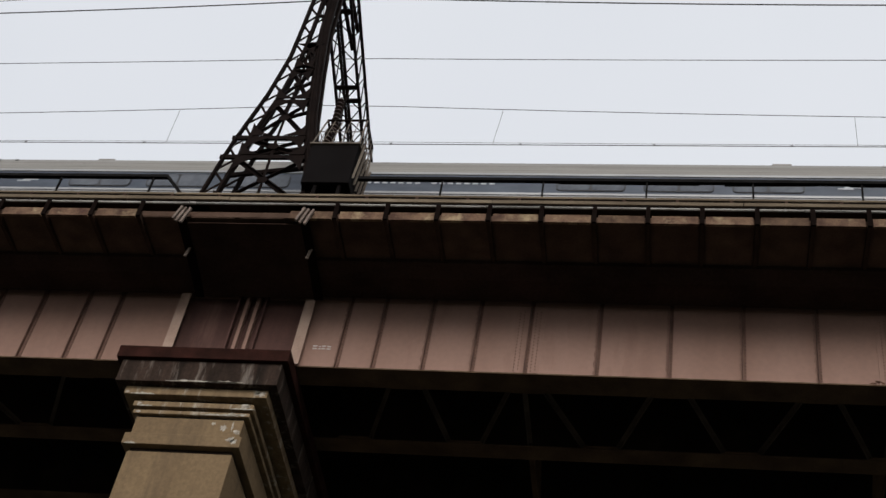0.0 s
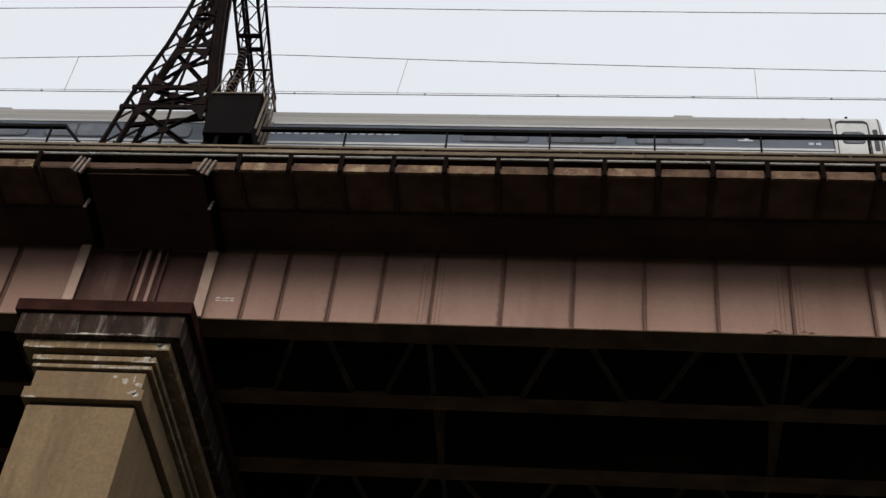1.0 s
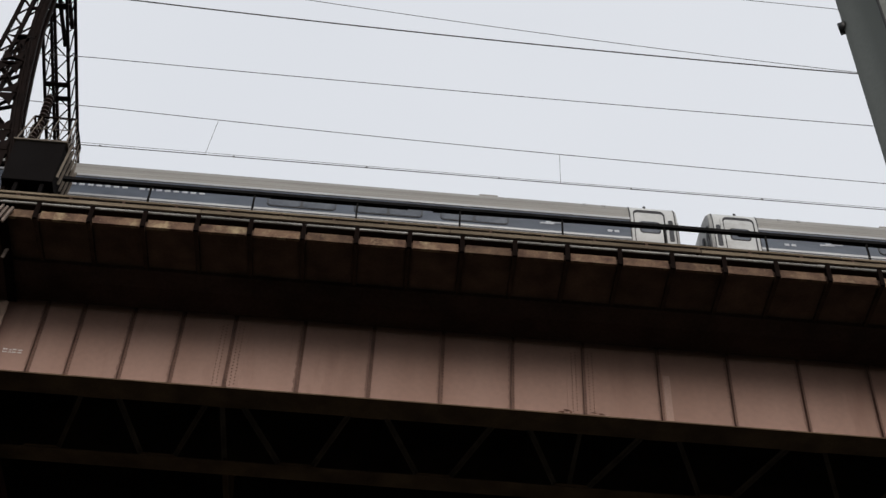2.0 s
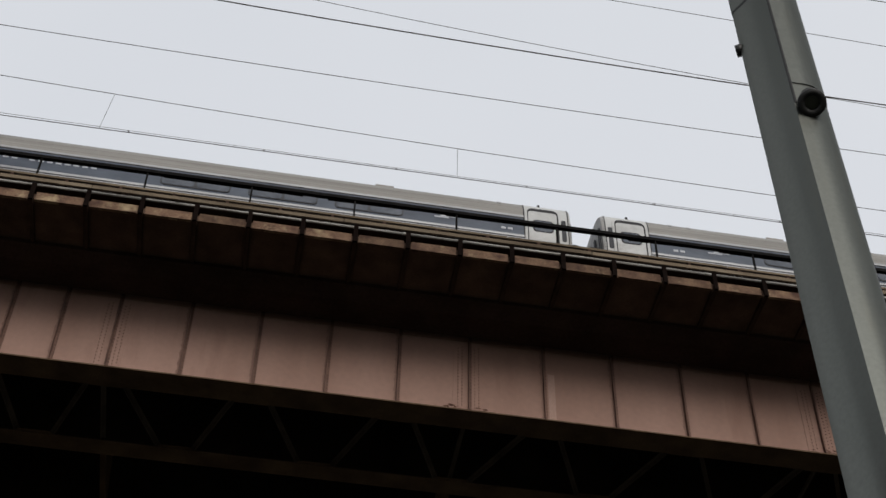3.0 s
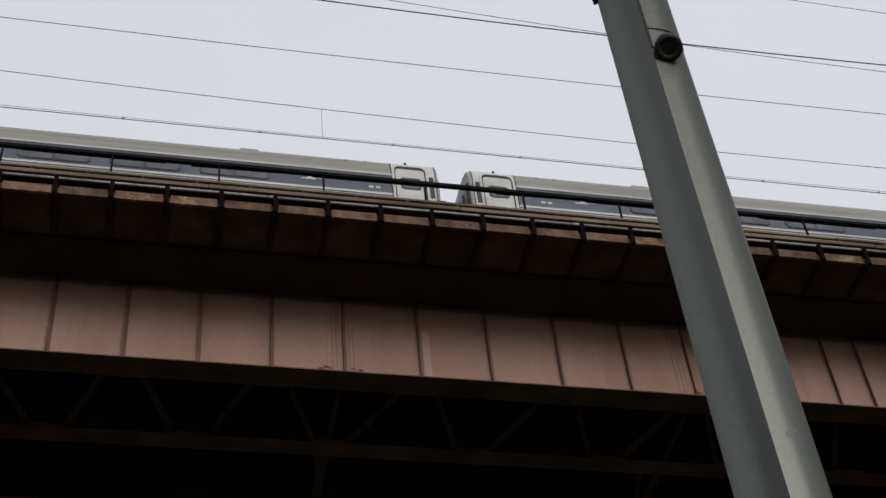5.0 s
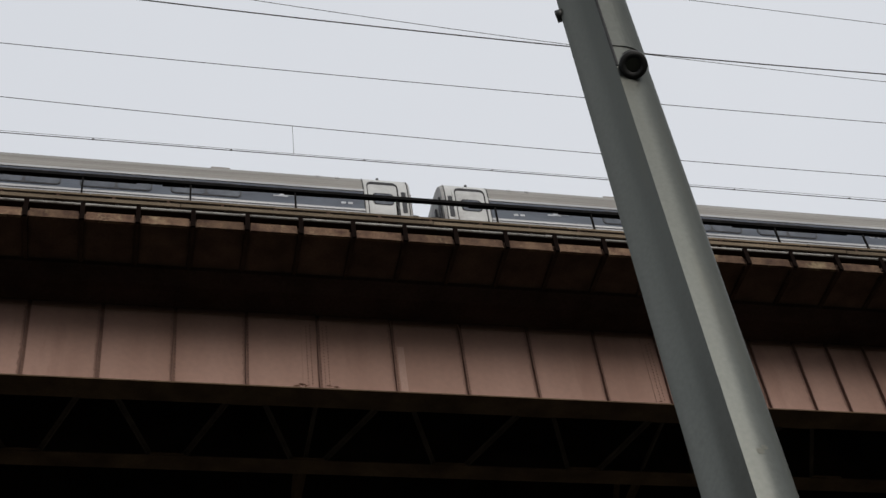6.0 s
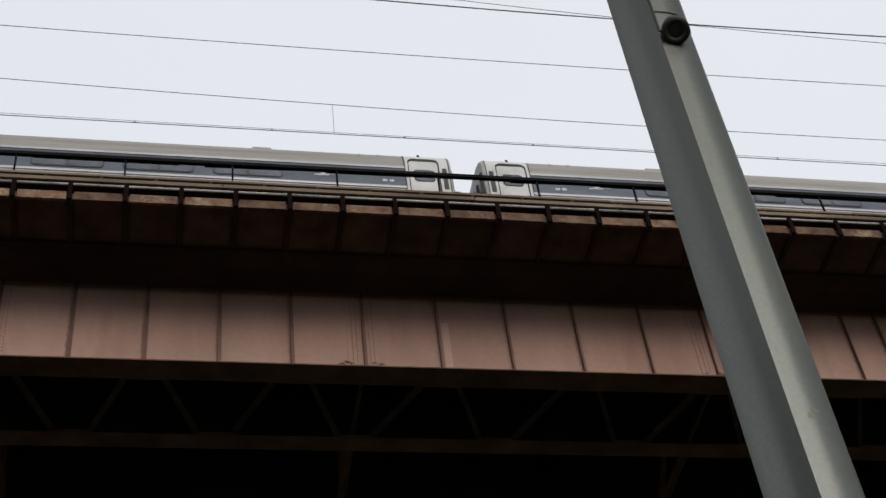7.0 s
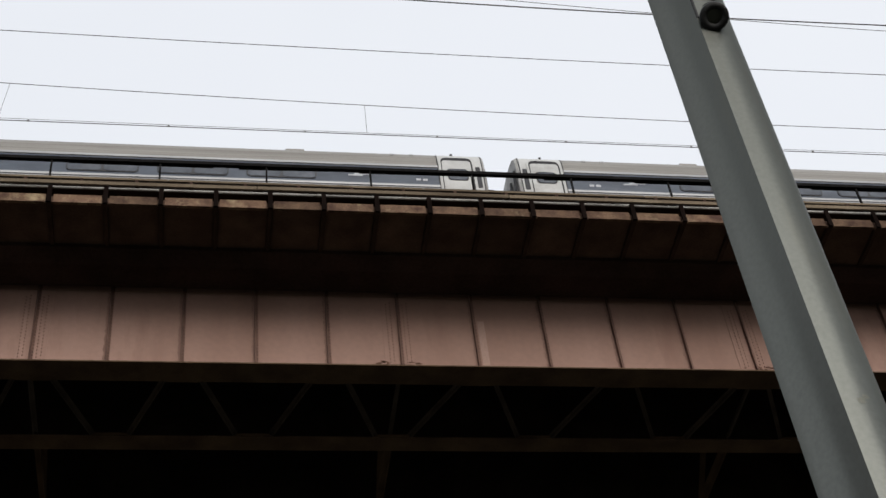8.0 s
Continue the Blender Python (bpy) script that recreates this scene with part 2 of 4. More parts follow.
def tube(bm, p, q, r, n=8, r2=None):
    p, q = Vector(p), Vector(q)
    d = (q - p).normalized()
    a = d.orthogonal().normalized()
    b = d.cross(a)
    r2 = r if r2 is None else r2
    ra, rb = [], []
    for i in range(n):
        t = 2 * math.pi * i / n
        o = a * math.cos(t) + b * math.sin(t)
        ra.append(bm.verts.new(p + o * r))
        rb.append(bm.verts.new(q + o * r2))
    for i in range(n):
        f = bm.faces.new((ra[i], ra[(i + 1) % n], rb[(i + 1) % n], rb[i]))
        f.smooth = n >= 8
    bm.faces.new(ra[::-1])
    bm.faces.new(rb)


def strip(bm, p, q, w, h, side=(0, 1, 0)):
    """A rectangular bar from p to q, w wide and h thick."""
    p, q = Vector(p), Vector(q)
    d = (q - p).normalized()
    s = Vector(side)
    a = d.cross(s)
    if a.length < 1e-3:
        a = d.orthogonal()
    a.normalize()
    b = d.cross(a).normalized()
    vs = []
    for e in (p, q):
        for sx, sy in ((-1, -1), (1, -1), (1, 1), (-1, 1)):
            vs.append(bm.verts.new(e + a * sx * w / 2 + b * sy * h / 2))
    for f in ((3, 2, 1, 0), (4, 5, 6, 7), (0, 1, 5, 4), (1, 2, 6, 5), (2, 3, 7, 6), (3, 0, 4, 7)):
        bm.faces.new([vs[i] for i in f])


def angle_bar(bm, p, q, w, t=0.012, side=(0, 1, 0)):
    """A rolled angle: two legs at a right angle."""
    p, q = Vector(p), Vector(q)
    d = (q - p).normalized()
    a = d.cross(Vector(side))
    if a.length < 1e-3:
        a = d.orthogonal()
    a.normalize()
    b = d.cross(a).normalized()
    prof = ((0, 0), (w, 0), (w, t), (t, t), (t, w), (0, w))
    r0 = [bm.verts.new(p + a * (x - w / 2) + b * (y - w / 2)) for x, y in prof]
    r1 = [bm.verts.new(q + a * (x - w / 2) + b * (y - w / 2)) for x, y in prof]
    for i in range(6):
        bm.faces.new((r0[i], r0[(i + 1) % 6], r1[(i + 1) % 6], r1[i]))
    bm.faces.new(r0[::-1])
    bm.faces.new(r1)


def poly_angle(bm, points, w, t=0.03, side=(0, 1, 0)):
    """A rolled angle that follows a bent line in one piece."""
    prof = ((0, 0), (w, 0), (w, t), (t, t), (t, w), (0, w))
    rings = []
    for i, p in enumerate(points):
        d = (points[min(i + 1, len(points) - 1)] - points[max(i - 1, 0)]).normalized()
        a = d.cross(Vector(side)).normalized()
        b = d.cross(a).normalized()
        rings.append([bm.verts.new(p + a * (x - w / 2) + b * (y - w / 2)) for x, y in prof])
    for r0, r1 in zip(rings, rings[1:]):
        for i in range(6):
            bm.faces.new((r0[i], r0[(i + 1) % 6], r1[(i + 1) % 6], r1[i]))
    bm.faces.new(rings[0][::-1])
    bm.faces.new(rings[-1])


def prism(bm, profile, axis, a, b):
    """Extrudes a closed profile of (u, v) from a to b along x (u=y, v=z) or along z (u=x, v=y)."""
    put = (lambda u, v, c: (c, u, v)) if axis == "x" else ((lambda u, v, c: (u, v, c)) if axis == "z" else (lambda u, v, c: (u, c, v)))
    r0 = [bm.verts.new(put(u, v, a)) for u, v in profile]
    r1 = [bm.verts.new(put(u, v, b)) for u, v in profile]
    n = len(profile)
    for i in range(n):
        bm.faces.new((r0[i], r0[(i + 1) % n], r1[(i + 1) % n], r1[i]))
    bm.faces.new(r0[::-1])
    bm.faces.new(r1)


def thing(name, at, label, category, group="", kind=""):
    ob = new(name)
    ob.empty_display_size = 0.2
    ob.location = at
    return tagged(ob, label, category, group, kind)


def root_of(ob):
    while ob.parent:
        ob = ob.parent
    return ob


def as_mesh(name, bm, mat):
    me = bpy.data.meshes.new(name)
    bmesh.ops.recalc_face_normals(bm, faces=bm.faces[:])
    bm.to_mesh(me)
    bm.free()
    me.materials.append(mat)
    return me


def part(name, bm, mat, parent, label=""):
    """Links a bmesh in world metres as one mesh object under a thing or a part."""
    o = root_of(parent).location
    bmesh.ops.translate(bm, verts=bm.verts[:], vec=-Vector(o))
    ob = new(name, as_mesh(name, bm, mat))
    ob.parent = parent
    return tagged(ob, label)


def solo(name, bm, mat, label, category, group="", kind=""):
    return tagged(new(name, as_mesh(name, bm, mat)), label, category, group, kind)


def shared(name, me, parent, at=(0, 0, 0)):
    """One more object on a mesh that is already there; at: metres from the thing's base."""
    ob = new(name, me)
    ob.parent = parent
    ob.location = at
    return ob


# ---------------------------------------------------------------- plan of the bridge, metres
X0, X1 = -34.0, 36.0            # stretch that is built
EDGE_Y, EDGE_Z = 18.40, 21.82   # foot of the deck's fascia
GIRDER_Y, FOOT_Z = 20.55, 19.85 # outer edge and underside of the girder's bottom flange
WEB_Y, SOFFIT_Z = 20.66, 21.92
PIER_X = (-9.47, 19.6)
BRACKET_X0, BRACKET_STEP = 3.062, 1.0069
RIBS = (-7.00, -6.27, -5.28, -4.31, -3.28, -1.91, -0.54, 0.84, 2.22, 3.62, 5.12, 6.53, 7.96, 9.38, 10.72, 11.78, 12.86, 13.87, 14.64, 15.5, 16.4, 17.2)
SPLICES = (-3.28, 3.62, 10.72)
RAIL_Z = 24.74

# ground
bm = bmesh.new()
n = 24
gv = [[bm.verts.new((-900 + 1800 * i / n, -900 + 1800 * j / n, 0.0)) for j in range(n + 1)] for i in range(n + 1)]
for i in range(n):
    for j in range(n):
        bm.faces.new((gv[i][j], gv[i + 1][j], gv[i + 1][j + 1], gv[i][j + 1]))
solo("ground", bm, M_GROUND, "flat ground of worn grass and asphalt under the viaduct", "ground", kind="structure")

# ---------------------------------------------------------------- deck
deck = thing("deck", (0, 26.5, SOFFIT_Z), "dark steel and concrete railway deck carried by girders", "deck", kind="structure")
bm = bmesh.new()
box(bm, X0, X1, EDGE_Y + 0.10, 36.6, SOFFIT_Z, SOFFIT_Z + 0.14)
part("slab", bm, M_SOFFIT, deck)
bm = bmesh.new()
prism(bm, ((20.0, SOFFIT_Z + 0.14), (35.2, SOFFIT_Z + 0.14), (35.0, RAIL_Z - 0.35), (20.9, RAIL_Z - 0.35), (20.2, RAIL_Z - 0.9)), "x", X0, X1)
part("ballast_bed", bm, M_BALLAST, deck)
for yy in (22.5, 23.935, 27.0, 28.435, 31.5, 32.935):
    bm = bmesh.new()
    prism(bm, ((yy - 0.07, RAIL_Z - 0.36), (yy + 0.07, RAIL_Z - 0.36), (yy + 0.04, RAIL_Z - 0.15), (yy + 0.037, RAIL_Z), (yy - 0.037, RAIL_Z), (yy - 0.04, RAIL_Z - 0.15)), "x", X0, X1)
    part("track_rail", bm, M_STEELRAIL, deck, "rusty steel rail")

# ---------------------------------------------------------------- main outer girder and inner girders
def all_ribs():
    """Stiffener places along three spans, mirrored about each pier."""
    out = list(RIBS)
    for px in PIER_X:
        out += [2 * px - x for x in RIBS if abs(x - px) > 2.2]
    return sorted(x for x in set(round(v, 2) for v in out) if X0 + 0.3 < x < X1 - 0.3)


RIB_ALL = all_ribs()
outer = thing("plate_girder", (0, WEB_Y, FOOT_Z), "brown painted riveted steel plate girder with vertical stiffeners", "girder", "girders of the viaduct")
edges = sorted([X0, X1] + [p for p in PIER_X] + [s for s in SPLICES] + [2 * PIER_X[0] - s for s in SPLICES[:2]] + [2 * PIER_X[1] - s for s in SPLICES[1:]])
for a, b in zip(edges, edges[1:]):
    if b - a < 0.3:
        continue
    bm = bmesh.new()
    box(bm, a + 0.004, b - 0.004, WEB_Y, WEB_Y + 0.02, FOOT_Z + 0.03, SOFFIT_Z)
    part("web_plate", bm, M_GIRDER, outer)
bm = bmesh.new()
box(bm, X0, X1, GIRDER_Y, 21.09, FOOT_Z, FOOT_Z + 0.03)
part("bottom_flange", bm, M_FLANGE, outer, "riveted bottom flange, darkened for shade")
bm = bmesh.new()
prism(bm, ((WEB_Y - 0.09, FOOT_Z + 0.03), (WEB_Y, FOOT_Z + 0.03), (WEB_Y, FOOT_Z + 0.12), (WEB_Y - 0.014, FOOT_Z + 0.12), (WEB_Y - 0.014, FOOT_Z + 0.045), (WEB_Y - 0.09, FOOT_Z + 0.045)), "x", X0, X1)
part("flange_angle", bm, M_POST, outer)
bm = bmesh.new()
prism(bm, ((WEB_Y - 0.16, SOFFIT_Z - 0.004), (WEB_Y, SOFFIT_Z - 0.004), (WEB_Y, SOFFIT_Z - 0.16), (WEB_Y - 0.014, SOFFIT_Z - 0.16), (WEB_Y - 0.014, SOFFIT_Z - 0.025), (WEB_Y - 0.16, SOFFIT_Z - 0.025)), "x", X0, X1)
part("top_angle", bm, M_GIRDER, outer)

# one stiffener: an angle whose outstanding leg points outwards
bm = bmesh.new()
prism(bm, ((0, -0.095), (0.014, -0.095), (0.014, -0.014), (0.07, -0.014), (0.07, 0), (0, 0)), "z", 0.045, SOFFIT_Z - FOOT_Z - 0.03)
RIB_MESH = as_mesh("stiffener", bm, M_RIB)
for x in RIB_ALL:
    shared("stiffener", RIB_MESH, outer, (x, -0.002, 0))
# splice plates beside the joints
bm = bmesh.new()
box(bm, -0.30, 0.30, -0.013, -0.003, 0.125, SOFFIT_Z - FOOT_Z - 0.17)
SPLICE_MESH = as_mesh("splice_plate", bm, M_GIRDER)
for x in SPLICES + tuple(2 * PIER_X[0] - s for s in SPLICES[:2]):
    shared("splice_plate", SPLICE_MESH, outer, (x, 0, 0))

# rivet heads
def rivets(points, r=0.017):
    verts, faces = [], []
    for x, y, z in points:
        k = len(verts)
        for i in range(6):
            t = math.pi * i / 3
            verts.append((x + r * math.cos(t), y, z + r * math.sin(t)))
        for i in range(6):
            t = math.pi * i / 3
            verts.append((x + 0.55 * r * math.cos(t), y - 0.8 * r, z + 0.55 * r * math.sin(t)))
        for i in range(6):
            j = (i + 1) % 6
            faces.append((k + i, k + j, k + 6 + j, k + 6 + i))
        faces.append(tuple(k + 6 + i for i in range(6)))
    me = bpy.data.meshes.new("riveting")
    me.from_pydata(verts, [], faces)
    me.update()
    return me


pts = []
H = SOFFIT_Z - FOOT_Z
for x in RIB_ALL:
    if -17 < x < 22:
        pts += [(x + 0.055, -0.017, 0.16 + 0.085 * k) for k in range(21)]
for x in SPLICES:
    for j, dx in enumerate((-0.2, -0.12, 0.13, 0.21)):
        pts += [(x + dx, -0.014, 0.17 + 0.04 * (j % 2) + 0.085 * k) for k in range(19)]
pts += [(-17 + 0.11 * k, -0.016, 0.085) for k in range(355)]
me = rivets(pts)
me.materials.append(M_RUN)
tagged(shared("riveting", me, outer), "rows of domed rivet heads", kind="stuff")

# darker ragged strips beside the stiffeners, three shapes in turn
def ragged(bm, cx, z0, z1, w, seed):
    r = random.Random(seed)
    n = 26
    left = [(cx - w * (0.35 + 0.4 * r.random()), z0 + (z1 - z0) * k / n) for k in range(n + 1)]
    right = [(cx + w * (0.1 + 0.35 * r.random()), z0 + (z1 - z0) * k / n) for k in range(n, -1, -1)]
    prism(bm, left + right, "y", -0.0035, -0.0005)


RUNS = []
for k in range(3):
    bm = bmesh.new()
    ragged(bm, 0.0, 0.125, H - 0.2, 0.085, 40 + k)
    RUNS.append(as_mesh("dirt_run", bm, M_RUN))
for i, x in enumerate(RIB_ALL):
    if not any(abs(x - q) < 0.35 for q in SPLICES):
        shared("dirt_run", RUNS[i % 3], outer, (x, 0, 0))
# rust scabs at the feet of the splices
r = random.Random(21)
for sx in SPLICES[1:]:
    for k in range(6):
        cx, cz = sx + r.uniform(-0.45, 0.4), r.uniform(0.13, 0.2)
        w, h = r.uniform(0.03, 0.10), r.uniform(0.012, 0.03)
        bm = bmesh.new()
        prism(bm, [(cx + w * q * math.cos(2 * math.pi * j / 11), cz + h * q * math.sin(2 * math.pi * j / 11)) for j, q in enumerate([r.uniform(0.5, 1.0) for _ in range(11)])], "y", -0.018, -0.0125)
        shared("rust_scab", as_mesh("rust_scab", bm, M_SCAB), outer)
# repainted patches on the web
bm = bmesh.new()
box(bm, 5.22, 5.36, WEB_Y - 0.003, WEB_Y, FOOT_Z + 0.13, FOOT_Z + 1.3)
part("paint_patch", bm, M_PATCH, outer, "paler repainted strip")
# pale painted number by the pier, not legible
for k, (dx, w, hh) in enumerate(((0, 0.09, 0.10), (0.12, 0.05, 0.08), (0.19, 0.07, 0.10), (0.29, 0.08, 0.09))):
    bm = bmesh.new()
    box(bm, -7.55 + dx, -7.55 + dx + w, WEB_Y - 0.004, WEB_Y, FOOT_Z + 0.58, FOOT_Z + 0.58 + hh * 0.28)
    box(bm, -7.55 + dx, -7.55 + dx + w, WEB_Y - 0.004, WEB_Y, FOOT_Z + 0.58 + hh * 0.7, FOOT_Z + 0.58 + hh)
    part("painted_bar", bm, M_MARK, outer, "pale worn stencil mark")


def end_posts(px):
    """Broad flanged end stiffeners of the girder on both sides of a pier, and the paired ones over its middle."""
    for s in (-1, 1):
        x = px + (1.68 if s > 0 else -1.0)
        bm = bmesh.new()
        box(bm, x - 0.012, x + 0.012, GIRDER_Y - 0.06, WEB_Y, FOOT_Z + 0.03, SOFFIT_Z)
        part("end_stiffener", bm, M_GIRDER, outer)
        bm = bmesh.new()
        box(bm, x - 0.105, x + 0.105, GIRDER_Y - 0.085, GIRDER_Y - 0.062, FOOT_Z + 0.0, SOFFIT_Z - 0.1)
        part("end_flange", bm, M_POST, outer, "flange strip in brown lightened to look lit")
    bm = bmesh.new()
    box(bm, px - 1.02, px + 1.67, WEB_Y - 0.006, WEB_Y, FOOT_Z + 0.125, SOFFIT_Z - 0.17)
    part("bearing_plate", bm, M_DARK_GIRDER, outer, "dark reddish web plate over the pier")
    for dx, wd, mm in ((0.12, 0.05, M_DARK_GIRDER), (0.30, 0.07, M_GIRDER), (0.52, 0.07, M_GIRDER), (0.70, 0.04, M_DARK_GIRDER)):
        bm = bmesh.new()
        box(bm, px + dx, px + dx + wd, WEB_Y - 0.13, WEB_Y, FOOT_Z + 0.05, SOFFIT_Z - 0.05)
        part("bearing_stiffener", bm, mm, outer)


for px in PIER_X:
    end_posts(px)


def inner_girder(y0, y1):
    g = thing("inner_girder", (0, (y0 + y1) / 2, FOOT_Z), "steel girder under the deck, coloured near black for shade", "girder", "girders of the viaduct")
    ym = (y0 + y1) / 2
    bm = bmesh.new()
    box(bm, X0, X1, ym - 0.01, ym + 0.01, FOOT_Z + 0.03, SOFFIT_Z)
    part("web_plate", bm, M_SHADE_STEEL, g)
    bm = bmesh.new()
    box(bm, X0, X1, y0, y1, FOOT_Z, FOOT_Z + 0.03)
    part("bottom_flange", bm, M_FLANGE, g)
    return g


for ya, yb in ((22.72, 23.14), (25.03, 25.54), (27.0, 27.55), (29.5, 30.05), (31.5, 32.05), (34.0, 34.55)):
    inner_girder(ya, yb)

# lateral bracing between the flanges, one zigzag frame per pair of girders
def bracing(y_out, y_in):
    b = thing("lateral_bracing", (0, (y_out + y_in) / 2, FOOT_Z), "zigzag lateral bracing between girder flanges, darkened for shade", "bracing", "lateral bracing under the deck")
    z = FOOT_Z + 0.06
    nodes = [-15.35, -13.9, -12.4, -6.9, -5.6, -4.6, -3.23, -1.86, -0.49, 0.89, 2.27, 3.66, 5.16, 6.57, 8.0, 9.42, 10.75, 12.2, 13.6, 14.9]
    for i, (a, c) in enumerate(zip(nodes, nodes[1:])):
        if c - a > 3:
            continue
        odd = (nodes.index(a) % 2 == 0)
        ya, yc = (y_out, y_in) if odd else (y_in, y_out)
        sgn = 0.33
        bm = bmesh.new()
        angle_bar(bm, (a + sgn, ya, z), (c - sgn, yc, z), 0.085, side=(0, 0, 1))
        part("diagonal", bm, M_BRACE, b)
    for i, a in enumerate(nodes):
        y = y_out if i % 2 == 0 else y_in
        d = 0.16 if y == y_out else -0.16
        bm = bmesh.new()
        prism(bm, ((a - 0.55, y - d), (a + 0.55, y - d), (a + 0.30, y + d * 0.6), (a - 0.30, y + d * 0.6)), "z", FOOT_Z + 0.031, FOOT_Z + 0.045)
        part("gusset_plate", bm, M_FLANGE, b)
    for x in SPLICES:
        bm = bmesh.new()
        angle_bar(bm, (x, y_out, z + 0.02), (x, y_in, z + 0.02), 0.09, side=(0, 0, 1))
        part("cross_strut", bm, M_BRACE, b)


bracing(21.05, 22.76)
bracing(25.5, 27.05)
for x in SPLICES:
    f = thing("cross_frame", (x, 24.1, FOOT_Z), "cross frame between neighbouring girders, darkened for shade", "frame", "cross frames under the deck")
    for nm, p, q in (("bottom_strut", (x, 23.1, FOOT_Z + 0.08), (x, 25.1, FOOT_Z + 0.08)), ("diagonal", (x, 23.1, FOOT_Z + 0.1), (x, 25.1, SOFFIT_Z - 0.2)), ("diagonal", (x, 25.1, FOOT_Z + 0.1), (x, 23.1, SOFFIT_Z - 0.2))):
        bm = bmesh.new()
        angle_bar(bm, p, q, 0.13, side=(1, 0, 0))
        part(nm, bm, M_FLANGE, f)

# ---------------------------------------------------------------- fascia along the deck's edge
fascia = thing("deck_fascia", (0, EDGE_Y, EDGE_Z), "rusty steel fascia with brackets along the deck edge", "fascia")
bm = bmesh.new()
box(bm, -0.435, 0.435, 0.05, 0.065, 0.0, 0.25)
box(bm, -0.435, 0.435, 0.0, 0.065, -0.012, 0.0)
PLATE_MESH = as_mesh("fascia_plate", bm, M_FASCIA)
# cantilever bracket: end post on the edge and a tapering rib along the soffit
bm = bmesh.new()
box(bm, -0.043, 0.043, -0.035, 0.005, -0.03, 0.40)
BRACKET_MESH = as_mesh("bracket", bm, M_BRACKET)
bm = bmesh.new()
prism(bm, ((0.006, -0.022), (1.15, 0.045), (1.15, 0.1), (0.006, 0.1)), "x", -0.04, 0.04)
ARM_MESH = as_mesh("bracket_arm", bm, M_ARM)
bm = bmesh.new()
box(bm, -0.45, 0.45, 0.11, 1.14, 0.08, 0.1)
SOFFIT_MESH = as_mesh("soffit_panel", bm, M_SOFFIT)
k0, k1 = math.ceil((X0 + 0.6 - BRACKET_X0) / BRACKET_STEP), math.floor((X1 - 0.6 - BRACKET_X0) / BRACKET_STEP)
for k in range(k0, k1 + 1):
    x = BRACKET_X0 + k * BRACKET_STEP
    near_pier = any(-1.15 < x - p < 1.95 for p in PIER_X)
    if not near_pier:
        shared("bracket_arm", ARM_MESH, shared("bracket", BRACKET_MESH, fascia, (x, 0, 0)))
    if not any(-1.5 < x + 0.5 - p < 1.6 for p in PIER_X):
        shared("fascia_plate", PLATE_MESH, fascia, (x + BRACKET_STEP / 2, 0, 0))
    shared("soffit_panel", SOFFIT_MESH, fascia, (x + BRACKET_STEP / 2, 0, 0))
# deeper haunch between the soffit panels and the girder, black in place of shade
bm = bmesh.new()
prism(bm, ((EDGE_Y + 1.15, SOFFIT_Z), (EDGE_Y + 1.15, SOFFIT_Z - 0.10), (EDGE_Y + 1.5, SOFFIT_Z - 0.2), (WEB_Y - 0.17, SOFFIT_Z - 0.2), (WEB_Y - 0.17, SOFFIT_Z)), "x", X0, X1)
part("haunch", bm, M_HAUNCH, fascia, "haunch coloured black for the shade there")
# deep brackets over the piers
for px in PIER_X:
    for s, x in ((-1, px - 0.66), (1, px + 1.86)):
        # deep curved bracket that runs down onto the end stiffener
        prof = []
        for i in range(9):
            t = i / 8
            prof.append((EDGE_Y + 0.02 + 2.0 * t, EDGE_Z - 0.02 - 0.22 * t ** 1.5))
        bm = bmesh.new()
        prism(bm, prof + [(EDGE_Y + 2.02, SOFFIT_Z), (EDGE_Y + 0.02, SOFFIT_Z)], "x", x - 0.012, x + 0.012)
        pb = part("pier_bracket", bm, M_BRACKET, fascia, "deep curved bracket over the pier")
        bm = bmesh.new()
        prism(bm, prof + [(u, v - 0.02) for u, v in prof[::-1]], "x", x - 0.09, x + 0.09)
        part("bracket_flange", bm, M_BRACKET, pb)
        for d, lo in ((-0.10, 0.02), (-0.01, -0.05), (0.09, -0.08)):
            bm = bmesh.new()
            strip(bm, (x + d - 0.05, EDGE_Y - 0.02, EDGE_Z - 0.12 + lo), (x + d + 0.06, EDGE_Y - 0.02, EDGE_Z + 0.25 + lo * 0.5), 0.05, 0.05)
            part("bracket_fin", bm, M_FIN, pb, "pale painted fin at the bracket tip")
        # pale strip that paints the light caught by the bracket's flange
        bm = bmesh.new()
        strip(bm, (x - 0.02, EDGE_Y + 0.78, EDGE_Z - 0.34), (x + 0.03, EDGE_Y + 0.78, EDGE_Z - 0.04), 0.06, 0.03)
        part("lit_flange_bit", bm, M_FIN, pb, "pale strip standing in for the lit bracket flange")

# curved plate added between a pier's two deep brackets, blackened for their shade
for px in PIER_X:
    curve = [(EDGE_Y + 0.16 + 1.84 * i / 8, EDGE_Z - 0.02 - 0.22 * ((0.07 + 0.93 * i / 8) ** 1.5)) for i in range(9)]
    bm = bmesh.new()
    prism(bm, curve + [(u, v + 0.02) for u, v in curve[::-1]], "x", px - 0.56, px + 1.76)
    part("haunch_plate", bm, M_HAUNCH, fascia, "curved plate over the pier, added to carry the shade")

# conduit and timber bands above the fascia
conduit = thing("conduit", (0, EDGE_Y + 0.1, EDGE_Z + 0.36), "pale galvanised conduit pipe along the deck edge", "pipe")
